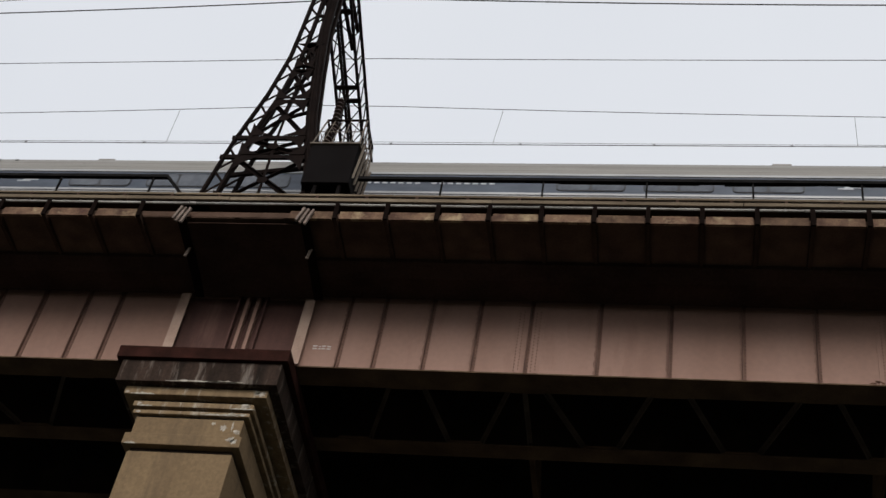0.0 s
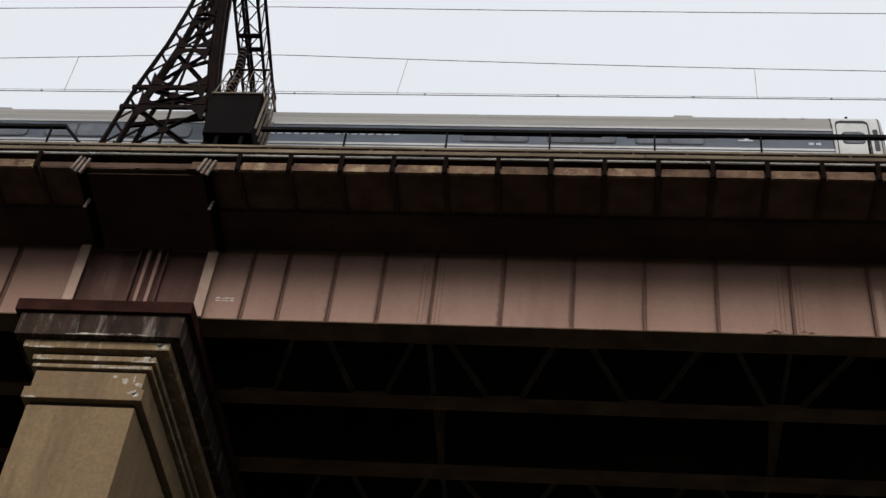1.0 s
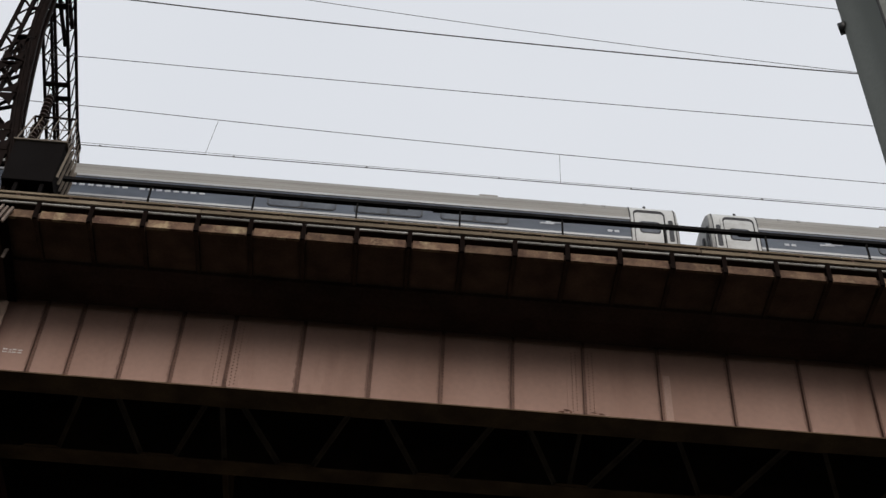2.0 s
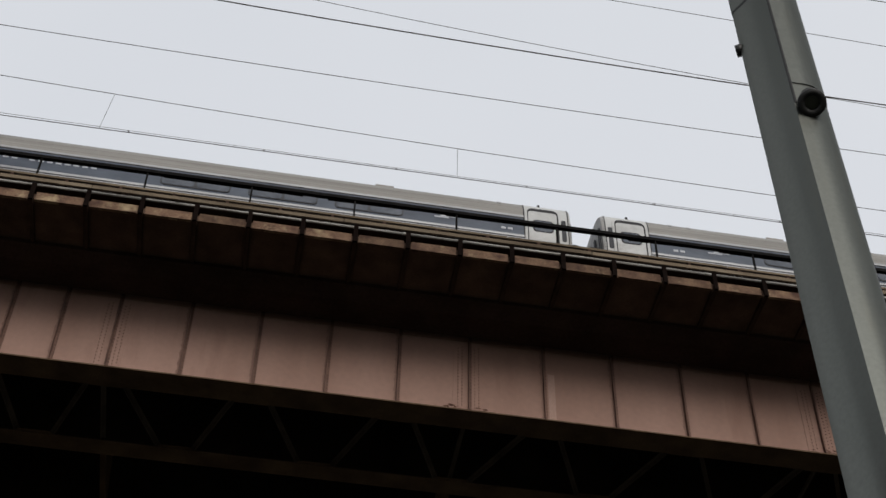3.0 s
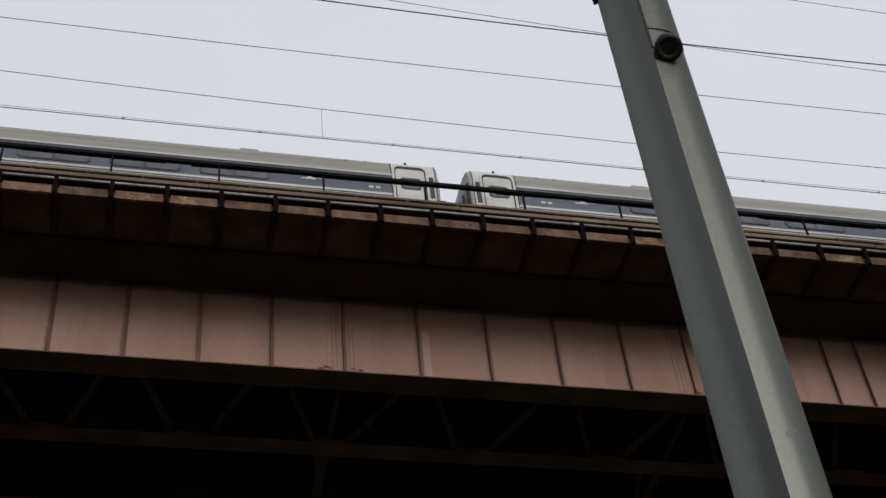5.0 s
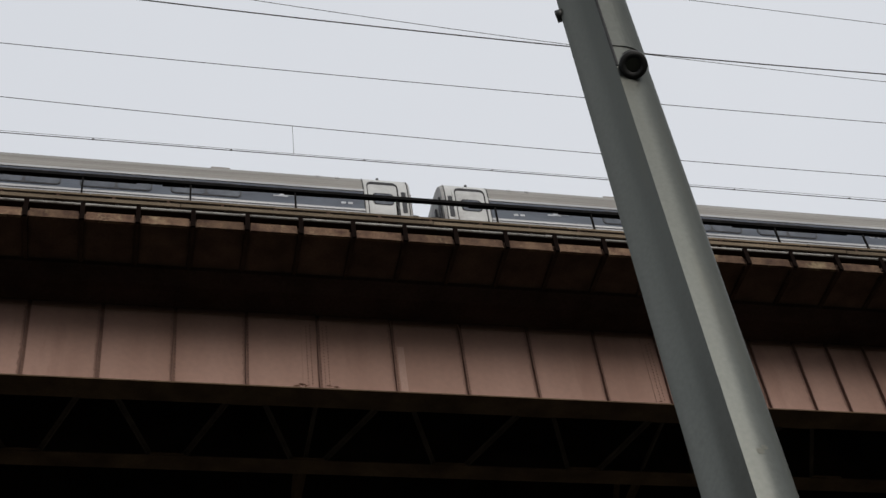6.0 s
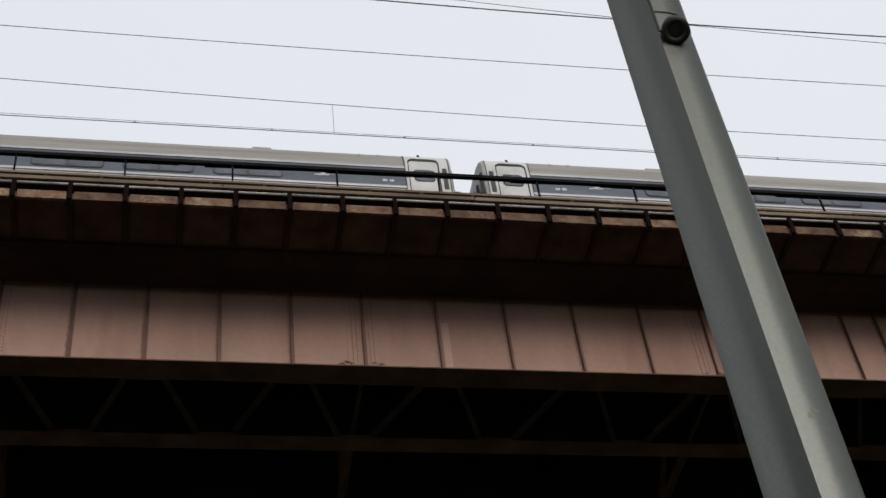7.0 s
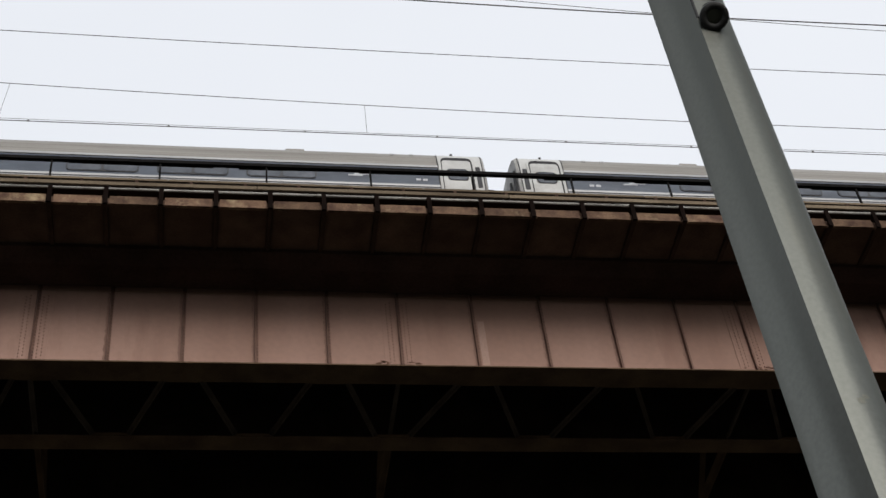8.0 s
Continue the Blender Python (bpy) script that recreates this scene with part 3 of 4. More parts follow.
for a in range(int(X0), int(X1), 6):
    bm = bmesh.new()
    tube(bm, (a, EDGE_Y + 0.03, EDGE_Z + 0.425), (a + 5.96, EDGE_Y + 0.03, EDGE_Z + 0.425), 0.028, 10)
    part("pipe_length", bm, M_PIPE, conduit)
    bm = bmesh.new()
    tube(bm, (a - 0.08, EDGE_Y + 0.03, EDGE_Z + 0.425), (a + 0.06, EDGE_Y + 0.03, EDGE_Z + 0.425), 0.032, 10)
    part("coupling", bm, M_PIPE, conduit)
walkway = thing("walkway", (0, EDGE_Y, EDGE_Z + 0.5), "weathered timber and steel walkway edge on the deck", "walkway")
for i, (z0, z1, y0, mm) in enumerate(((0.455, 0.545, -0.05, M_BAND), (0.655, 0.715, 0.0, M_BAND))):
    a = X0
    r = random.Random(5 + i)
    while a < X1 - 0.5:
        ln = min(r.uniform(4.2, 5.4), X1 - a)
        bm = bmesh.new()
        dz = r.uniform(-0.006, 0.006)
        bevelled_box(bm, a + 0.006, a + ln - 0.006, EDGE_Y + y0, EDGE_Y + y0 + 0.035, EDGE_Z + z0 + dz, EDGE_Z + z1 + dz, 0.008)
        part("edge_board", bm, mm, walkway)
        a += ln
bm = bmesh.new()
box(bm, X0, X1, EDGE_Y + 0.115, EDGE_Y + 1.6, EDGE_Z + 0.50, EDGE_Z + 0.53)
for k in range(int(X0), int(X1)):
    box(bm, k * 1.0069 + 0.55, k * 1.0069 + 0.61, EDGE_Y - 0.014, EDGE_Y + 0.125, EDGE_Z + 0.535, EDGE_Z + 0.65)
part("walk_plate", bm, M_ARM, walkway)
# black sheet added behind the boards as the shade in their gaps
bm = bmesh.new()
box(bm, X0, X1, EDGE_Y + 0.127, EDGE_Y + 0.139, EDGE_Z + 0.532, EDGE_Z + 0.82)
part("gap_backing", bm, M_BRACKET, walkway, "black backing added behind the boards as shade in their gaps")

# ---------------------------------------------------------------- handrail
RAIL_TOP = EDGE_Z + 1.30
handrail = thing("handrail", (0, EDGE_Y + 0.1, EDGE_Z + 0.5), "black steel handrail with posts along the walkway", "railing")
STEP2 = 2 * BRACKET_STEP
for a, b in ((X0, -10.8), (-6.78, X1)):
    bm = bmesh.new()
    strip(bm, (a, EDGE_Y + 0.1, RAIL_TOP), (b, EDGE_Y + 0.1, RAIL_TOP), 0.08, 0.08)
    part("top_rail", bm, M_RAIL, handrail)
bm = bmesh.new()
strip(bm, (-10.81, EDGE_Y + 0.1, RAIL_TOP + 0.01), (-10.25, EDGE_Y + 0.1, EDGE_Z + 0.62), 0.055, 0.06)
part("sloping_rail", bm, M_RAIL, handrail)
bm = bmesh.new()
strip(bm, (0, EDGE_Y + 0.1, EDGE_Z + 0.5), (0, EDGE_Y + 0.1, RAIL_TOP - 0.03), 0.035, 0.035, side=(1, 0, 0))
bmesh.ops.translate(bm, verts=bm.verts[:], vec=-Vector((0, EDGE_Y + 0.1, EDGE_Z + 0.5)))
POST_MESH = as_mesh("post", bm, M_RAIL)
bm = bmesh.new()
bevelled_box(bm, -0.05, 0.05, -0.04, 0.04, 0.0, 0.05, 0.01)
SHOE_MESH = as_mesh("post_shoe", bm, M_RAIL)
for k in range(-18, 17):
    x = BRACKET_X0 - 0.06 + k * STEP2
    if X0 + 0.3 < x < X1 - 0.3 and not -10.85 < x < -6.8:
        po = shared("post", POST_MESH, handrail, (x, 0, 0))
        shared("post_shoe", SHOE_MESH, po)
# black netting roll lashed along the rail in stretches
r = random.Random(11)
a = X0 + 1
while a < X1 - 3:
    ln = r.uniform(1.2, 3.0)
    if not (-11.5 < a < -6.6 or -11.5 < a + ln < -6.6):
        bm = bmesh.new()
        tube(bm, (a, EDGE_Y + 0.14, RAIL_TOP + r.uniform(-0.01, 0.02)), (a + ln, EDGE_Y + 0.14, RAIL_TOP + r.uniform(-0.02, 0.02)), 0.046, 8, 0.038)
        part("rail_sleeve", bm, M_RAIL, handrail, "black sleeve lashed to the rail")
    a += ln + r.uniform(0.3, 1.1)


# ---------------------------------------------------------------- piers
def pier(px):
    p = thing("pier", (px, 27, 0), "tan concrete bridge pier with stepped mouldings and sooty cap", "pier", "piers of the viaduct")
    layers = (("bearing_cap", 1.74, 20.03, 19.81, 19.52, M_CAP, "dark red bearing plate"), ("sooty_course", 1.62, 20.12, 19.52, 18.98, M_STONE_DARK, "soot-blackened course with lime bloom"),
              ("moulding", 1.43, 20.28, 18.98, 18.79, M_LEDGE, ""), ("joint", 1.10, 20.45, 18.79, 18.69, M_GAP, "black recess standing in for the shade under a moulding"), ("moulding", 1.20, 20.37, 18.69, 18.565, M_LEDGE, ""),
              ("joint", 1.04, 20.48, 18.565, 18.49, M_GAP, "black recess standing in for the shade under a moulding"), ("moulding", 1.16, 20.39, 18.49, 18.40, M_LEDGE, ""), ("joint", 1.05, 20.46, 18.40, 18.35, M_GAP, "black recess standing in for the shade under a moulding"), ("neck", 1.07, 20.44, 18.35, 17.91, M_STONE, ""),
              ("moulding", 1.15, 20.37, 17.91, 17.65, M_STONE, ""), ("joint", 1.0, 20.51, 17.65, 17.55, M_GAP, "black recess standing in for the shade under a moulding"), ("shaft", 1.03, 20.47, 17.55, 0.0, M_STONE, ""))
    for nm, hw, y0, zt, zb, mm, lab in layers:
        bm = bmesh.new()
        bevelled_box(bm, px - hw, px + hw, y0, 54.4 - y0, zb, zt, 0.018)
        part(nm, bm, mm, p, lab)
    r = random.Random(3)
    # lime bloom run down over the mouldings
    drips = [(1.30, 0.3, 18.89, 0.09, 20.277), (-1.36, 0.1, 18.83, 0.04, 20.277), (1.05, 0.26, 18.64, 0.06, 20.367), (-1.08, 0.12, 18.62, 0.06, 20.367), (-0.25, 0.03, 18.63, 0.06, 20.367),
              (1.22, 0.16, 18.90, 0.085, 20.277), (1.10, 0.10, 18.63, 0.055, 20.367), (1.02, 0.22, 18.44, 0.04, 20.387), (0.72, 0.16, 18.16, 0.10, 20.437), (1.0, 0.18, 18.06, 0.07, 20.437), (1.02, 0.16, 17.78, 0.09, 20.367),
              (0.85, 0.4, 18.45, 0.045, 20.387), (-1.05, 0.14, 18.44, 0.04, 20.387), (0.5, 0.09, 18.24, 0.06, 20.437), (0.88, 0.05, 18.20, 0.14, 20.437), (0.95, 0.24, 17.83, 0.08, 20.367)]
    for x, w, z, h, y in drips:
        bm = bmesh.new()
        prism(bm, [(px + min(max(x + w * 0.5 * math.cos(a) * q, -1.6), 1.42 if y < 20.3 else 1.14), z + h * math.sin(a) * q) for a, q in [(2 * math.pi * k / 22, r.uniform(0.35, 1.0)) for k in range(22)]], "y", y, y + 0.01)
        part("lime_stain", bm, M_LIME, p, "white lime bloom")
    for x, w, z, y in ((-0.6, 1.5, 19.00, 20.117), (0.2, 0.8, 19.00, 20.117), (-1.3, 0.5, 18.79, 20.277), (0.75, 0.5, 18.56, 20.367), (-1.1, 0.3, 18.57, 20.367), (0.2, 0.75, 18.41, 20.387), (-1.1, 0.25, 17.65, 20.367)):
        bm = bmesh.new()
        m = 16
        top = [(px + x + w * k / m, z + r.uniform(0.012, 0.05) * (1 - abs(2 * k / m - 1) ** 3)) for k in range(m + 1)]
        low = [(px + x + w * k / m, z - r.uniform(0.0, 0.012)) for k in range(m, -1, -1)]
        prism(bm, top + low, "y", y, y + 0.01)
        part("lime_stain", bm, M_LIME, p, "thin white lime run along the ledge")
    return p


for px in PIER_X:
    pier(px)
# bearing blocks between the pier caps and the outer girder
for px in PIER_X:
    for dx in (-0.5, 0.9):
        bm = bmesh.new()
        bevelled_box(bm, px + dx - 0.3, px + dx + 0.3, 20.62, 21.05, 19.805, FOOT_Z - 0.002, 0.008)
        solo("bearing_block", bm, M_SHADE_STEEL, "black steel bearing block between pier and girder", "bearing", "bearings on the piers")


# ---------------------------------------------------------------- catenary tower and gantry
TZ = EDGE_Z + 0.6


LEG_Z = (22.4, 23.02, 24.02, 24.75, 26.46, 27.9, 29.4, 34.0)
LEG_X = (-10.15, -10.07, -9.94, -9.83, -9.50, -9.33, -9.31, -9.3)
MAST_Z = (22.4, 23.6, 24.84, 25.67, 27.5, 29.0, 34.0)
MAST_X = (-7.78, -7.95, -8.19, -8.34, -8.58, -8.75, -8.98)
TOP = 33.9


def leg(z, dx, sy):
    """Inclined outer leg of the tower at a height."""
    return Vector((float(np.interp(z, LEG_Z, LEG_X)) + dx, 18.95 + 0.04 * (z - 22.4) + sy * 0.26, z))


def mast_leg(z, dx, sy):
    """Steep inner leg of the tower at a height."""
    return Vector((float(np.interp(z, MAST_Z, MAST_X)) + dx, 18.95 + 0.04 * (z - 22.4) + sy * 0.14 - 0.12, z))


def inset(z):
    """Clear width of the laced outer leg, closing up towards the head."""
    return 0.34 - 0.012 * (z - 22.4)


tower = thing("catenary_tower", (-8.9, 19.0, TZ), "dark riveted lattice steel catenary tower beside the track", "tower")
zs = [TZ + 0.4 * i for i in range(29)]
for sy in (-1, 1):
    for f in (lambda z: leg(z, 0, sy), lambda z: leg(z, inset(z), sy), lambda z: mast_leg(z, -0.08, sy), lambda z: mast_leg(z, 0.08, sy)):
        bm = bmesh.new()
        poly_angle(bm, [f(z) for z in zs], 0.10, 0.03)
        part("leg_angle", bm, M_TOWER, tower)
    # zigzag lacing of the outer leg and closer lacing of the inner leg
    for i, (za, zb) in enumerate(zip(zs, zs[1:])):
        if sy < 0 or i % 2:
            bm = bmesh.new()
            if i % 2:
                strip(bm, leg(za, 0, sy), leg(zb, inset(zb), sy), 0.055, 0.014)
            else:
                strip(bm, leg(za, inset(za), sy), leg(zb, 0, sy), 0.055, 0.014)
            part("lacing_bar", bm, M_TOWER, tower)
        if sy < 0:
            bm = bmesh.new()
            zm = (za + zb) / 2
            strip(bm, mast_leg(za, -0.08, sy), mast_leg(zm, 0.08, sy), 0.06, 0.014)
            part("lacing_bar", bm, M_TOWER, tower)
            bm = bmesh.new()
            strip(bm, mast_leg(zm, 0.08, sy), mast_leg(zb, -0.08, sy), 0.06, 0.014)
            part("lacing_bar", bm, M_TOWER, tower)
# solid lower web of the inner leg
bm = bmesh.new()
pl = [mast_leg(24.0 + 0.4 * i, 0, -1) for i in range(22)]
rows4 = [[bm.verts.new(q + Vector((dx, dy, 0))) for dx, dy in ((-0.07, -0.012), (0.07, -0.012), (0.07, 0.012), (-0.07, 0.012))] for q in pl]
for r0, r1 in zip(rows4, rows4[1:]):
    for i in range(4):
        bm.faces.new((r0[i], r0[(i + 1) % 4], r1[(i + 1) % 4], r1[i]))
bm.faces.new(rows4[0][::-1])
bm.faces.new(rows4[-1])
part("web_plate", bm, M_TOWER, tower)
# panels between the two legs: heavy twin struts low down, then crossed braces with round gussets
for z, w in ((24.08, 0.11), (24.75, 0.11), (26.1, 0.07), (27.3, 0.07), (28.4, 0.07), (29.6, 0.07), (30.8, 0.07), (32.2, 0.07)):
    for sy in (-1, 1):
        bm = bmesh.new()
        strip(bm, leg(z, -0.06 if w > 0.1 else inset(z), sy), mast_leg(z, -0.1, sy), w, 0.06)
        part("strut", bm, M_TOWER, tower)
panels = ((22.5, 24.03), (24.13, 24.7), (24.8, 26.05), (26.15, 27.25), (27.35, 28.35))
for za, zb in panels:
    a0, a1 = leg(za, inset(za), -1), leg(zb, inset(zb), -1)
    b0, b1 = mast_leg(za, -0.12, -1), mast_leg(zb, -0.12, -1)
    for q0, q1 in ((a0, b1), (b0, a1)):
        bm = bmesh.new()
        angle_bar(bm, q0, q1, 0.085, 0.02)
        part("cross_brace", bm, M_TOWER, tower)
    m0 = (a0 + a1 + b0 + b1) / 4
    wid = min((b0.x - a0.x) * 0.10, 0.12)
    bm = bmesh.new()
    prism(bm, [(m0.x + math.cos(math.pi * k / 7) * wid, m0.z + math.sin(math.pi * k / 7) * wid * 0.8) for k in range(14)], "y", m0.y - 0.05, m0.y - 0.035)
    part("round_gusset", bm, M_TOWER, tower)
    bm = bmesh.new()
    c0, c1 = (a0 + b0) / 2, (a1 + b1) / 2
    strip(bm, c0, c1, 0.05, 0.03)
    part("hanger", bm, M_TOWER, tower)
    for q, sx in ((a0, 1), (b0, -1), (a1, 1), (b1, -1)):
        bm = bmesh.new()
        up = 1 if q in (a0, b0) else -1
        prism(bm, [(q.x, q.z), (q.x + sx * 0.46, q.z), (q.x + sx * 0.26, q.z + up * 0.10), (q.x + sx * 0.12, q.z + up * 0.22), (q.x, q.z + up * 0.42)], "y", q.y - 0.05, q.y - 0.038)
        part("corner_gusset", bm, M_TOWER, tower)
# base shoes
for q in (leg(TZ, 0.16, 0), mast_leg(TZ, 0, 0)):
    bm = bmesh.new()
    bevelled_box(bm, q.x - 0.28, q.x + 0.28, q.y - 0.4, q.y + 0.4, EDGE_Z + 0.5, TZ + 0.02, 0.02)
    part("base_shoe", bm, M_TOWER, tower)
# stay wire and small fittings near the head
bm = bmesh.new()
tube(bm, (-8.95, 18.6, 30.5), (-8.2, 18.6, 25.6), 0.012, 6)
part("stay_wire", bm, M_TOWER, tower)

# gantry truss over the tracks
GX0, GX1, GZ0, GZ1, GY0, GY1 = -9.62, -8.99, 32.2, 33.1, 19.4, 36.2
gantry = thing("catenary_gantry", (-9.2, 28, GZ0), "dark lattice steel gantry spanning over the tracks", "gantry")
def skew(y):
    """The gantry runs a little askew over the tracks."""
    return -0.08 * (y - 21.0)


for x in (GX0, GX1):
    for z in (GZ0, GZ1):
        bm = bmesh.new()
        angle_bar(bm, (x + skew(GY0), GY0, z), (x + skew(GY1), GY1, z), 0.085, 0.025, side=(1, 0, 0))
        part("chord", bm, M_TOWER, gantry)
GXM = (GX0 + GX1) / 2
bm = bmesh.new()
angle_bar(bm, (GXM + skew(GY0), GY0, GZ0), (GXM + skew(GY1), GY1, GZ0), 0.08, 0.025, side=(1, 0, 0))
part("chord", bm, M_TOWER, gantry)
NY = 42
for i in range(NY):
    ya, yb = GY0 + (GY1 - GY0) * i / NY, GY0 + (GY1 - GY0) * (i + 1) / NY
    s = i % 2
    for p, q in (((GX0 if s else GXM, ya, GZ0), (GXM if s else GX0, yb, GZ0)), ((GX1 if s else GXM, ya, GZ0), (GXM if s else GX1, yb, GZ0)), ((GX1, ya, GZ0 if s else GZ1), (GX1, yb, GZ1 if s else GZ0)), ((GX0, ya, GZ0 if s else GZ1), (GX0, yb, GZ1 if s else GZ0))):
        bm = bmesh.new()
        strip(bm, (p[0] + skew(p[1]), *p[1:]), (q[0] + skew(q[1]), *q[1:]), 0.032, 0.014, side=(0, 0, 1))
        part("lacing_bar", bm, M_TOWER, gantry)
for y in (20.6, 23.05, 23.5):
    for z in (GZ0,):
        bm = bmesh.new()
        strip(bm, (GX0 + skew(y), y, z), (GX1 + skew(y), y, z), 0.13, 0.05, side=(0, 0, 1))
        part("cross_plate", bm, M_TOWER, gantry)
# far leg of the gantry
far_leg = thing("catenary_tower", (-9.2, 36.0, SOFFIT_Z + 0.14), "plain lattice steel gantry leg behind the train", "tower")
for sx in (GX0, GX1):
    for y in (35.4, 36.2):
        bm = bmesh.new()
        angle_bar(bm, (sx + skew(y), y, SOFFIT_Z + 0.14), (sx + skew(y), y, GZ1), 0.12, 0.03)
        part("corner_post", bm, M_TOWER, far_leg)

mast = thing("wire_mast", (-9.4, 20.2, TOP - 0.6), "dark steel mast with cross arms on the tower head", "mast")
bm = bmesh.new()
strip(bm, (-9.4, 20.2, TOP - 0.7), (-9.4, 20.2, 39.4), 0.16, 0.16)
part("mast_post", bm, M_TOWER, mast)
for z in (33.18, 34.02, 37.62, 38.0, 38.9):
    bm = bmesh.new()
    strip(bm, (-9.4, 20.1, z), (-9.4, 22.5 if z > 33 else 21.1, z), 0.09, 0.09, side=(1, 0, 0))
    part("cross_arm", bm, M_TOWER, mast)
bm = bmesh.new()
strip(bm, (-9.4, 23.1, 29.86), (-9.4, 23.1, GZ0), 0.03, 0.03)
part("registration_hanger", bm, M_TOWER, gantry)

# ---------------------------------------------------------------- cabinet with cage at the tower's foot
cabinet = thing("equipment_cabinet", (-7.3, 19.0, EDGE_Z + 0.6), "black steel equipment cabinet on short legs beside the tower", "cabinet")
CB = (-7.96, -6.96, 18.48, 19.45, 22.98, 24.17)
bm = bmesh.new()
bevelled_box(bm, *CB, 0.02)
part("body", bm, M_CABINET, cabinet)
bm = bmesh.new()
bevelled_box(bm, CB[0] - 0.04, CB[1] + 0.04, CB[2] - 0.04, CB[3] + 0.04, CB[5], CB[5] + 0.045, 0.012)
part("lid", bm, M_CAGE, cabinet, "rusty rimmed lid")
for x in (CB[0] + 0.3, CB[1] - 0.2):
    for y in (CB[2] + 0.1, CB[3] - 0.1):
        bm = bmesh.new()
        strip(bm, (x, y, EDGE_Z + 0.52), (x, y, CB[4]), 0.07, 0.07)
        part("leg", bm, M_CABINET, cabinet)
for i in range(5):
    bm = bmesh.new()
    y = CB[2] + 0.1 + i * 0.18
    strip(bm, (CB[1] + 0.025, y, CB[4] + 0.25), (CB[1] + 0.10, y, CB[5] + 0.1), 0.05, 0.02)
    part("side_slat", bm, M_CAGE, cabinet, "pale rusty side slat")
cage = thing("cage", (-7.4, 18.9, CB[5] + 0.05), "open rusty cage of thin bars over the cabinet", "cage")
cz0, cz1 = CB[5] + 0.05, CB[5] + 1.0
base = [(CB[0], CB[2]), (CB[1], CB[2]), (CB[1], CB[3]), (CB[0], CB[3])]
topc = [(CB[0] + 0.12, CB[2] + 0.15), (CB[1] - 0.02, CB[2] + 0.15), (CB[1] - 0.02, CB[3] - 0.05), (CB[0] + 0.12, CB[3] - 0.05)]
for i in range(4):
    j = (i + 1) % 4
    bm = bmesh.new()
    strip(bm, (*topc[i], cz1), (*topc[j], cz1), 0.04, 0.03, side=(0, 0, 1))
    part("top_bar", bm, M_TOWER, cage)
    bm = bmesh.new()
    pm0 = [(base[i][k] + topc[i][k]) / 2 for k in (0, 1)]
    pm1 = [(base[j][k] + topc[j][k]) / 2 for k in (0, 1)]
    strip(bm, (*pm0, (cz0 + cz1) / 2), (*pm1, (cz0 + cz1) / 2), 0.015, 0.012, side=(0, 0, 1))
    part("middle_bar", bm, M_CAGE, cage)
    for k in range(5):
        t = k / 5
        p = (base[i][0] + (base[j][0] - base[i][0]) * t, base[i][1] + (base[j][1] - base[i][1]) * t, cz0)
        q = (topc[i][0] + (topc[j][0] - topc[i][0]) * t, topc[i][1] + (topc[j][1] - topc[i][1]) * t, cz1)
        bm = bmesh.new()
        strip(bm, p, q, 0.016 if k else 0.035, 0.012)
        part("upright_bar", bm, M_CAGE, cage)


def insulator(x, y, z, n, lean=0.0):
    s = thing("insulator_stack", (x, y, z), "brown ribbed porcelain insulator on a steel pin", "insulator", "insulators by the tower")
    bm = bmesh.new()
    tube(bm, (x, y, z), (x + lean * n * 0.13, y, z + 0.13 * n + 0.08), 0.022, 8)
    part("pin", bm, M_TOWER, s)
    for k in range(n):
        c = Vector((x + lean * k * 0.13, y, z + 0.06 + 0.13 * k))
        bm = bmesh.new()
        tube(bm, c, c + Vector((lean * 0.05, 0, 0.03)), 0.09, 12, 0.085)
        tube(bm, c + Vector((lean * 0.05, 0, 0.03)), c + Vector((lean * 0.07, 0, 0.085)), 0.085, 12, 0.03)
        part("shed", bm, M_INSUL, s)
    return s


insulator(-7.86, 18.95, CB[5] + 0.05, 8)
insulator(-7.52, 19.05, CB[5] + 0.05, 5, 0.1)
insulator(-7.84, 19.15, CB[5] + 0.05, 18, -0.03)


# ---------------------------------------------------------------- overhead wires
def wire(y, fz, r, label, x_from=-60.0, x_to=70.0, step=2.0):
    k = y / 23.1
    bm = bmesh.new()
    n = 6
    rings = []
    x = x_from
    while x <= x_to + 1e-6:
        c = Vector((x, y, (fz(x / k) - 1.6) * k + 1.6))
        rings.append([bm.verts.new(c + Vector((0, math.cos(2 * math.pi * i / n) * r, math.sin(2 * math.pi * i / n) * r))) for i in range(n)])
        x += step
    for a, b in zip(rings, rings[1:]):
        for i in range(n):
            bm.faces.new((a[i], a[(i + 1) % n], b[(i + 1) % n], b[i])).smooth = True
    bm.faces.new(rings[0][::-1])
    bm.faces.new(rings[-1])
    return solo("overhead_wire", bm, M_WIRE, label, "wire", "overhead wires along the track")


def sag(x, low, c, at):
    """A wire hung at the tower (x = -9.4) with its lowest point at x = at."""
    u = x if x > -9.4 else -18.8 - x
    return low + c * (u - at) ** 2


contact = wire(23.1, lambda x: 29.86, 0.012, "thin dark contact wire above the train")
wire(23.1, lambda x: 29.92 + 0.0004 * (sag(x, 0, 1, 6)) * 0.35, 0.006, "thin auxiliary wire just above the contact wire")
wire(23.1, lambda x: sag(x, 30.93, 0.00105, 14), 0.010, "thin sagging messenger wire above the contact wire")
wire(21.0, lambda x: sag(x, 33.40, 0.0006, 9), 0.010, "thin feeder wire strung between the towers")
wire(21.0, lambda x: sag(x, 35.86, 0.0016, 12), 0.019, "thicker dark feeder wire strung between the towers")
wire(22.2, lambda x: sag(x, 35.6, 0.0021, 25), 0.010, "thin wire slanting across the feeder wires")
wire(21.0, lambda x: 39.60 - 0.031 * x, 0.010, "thin high signal wire above the tracks")
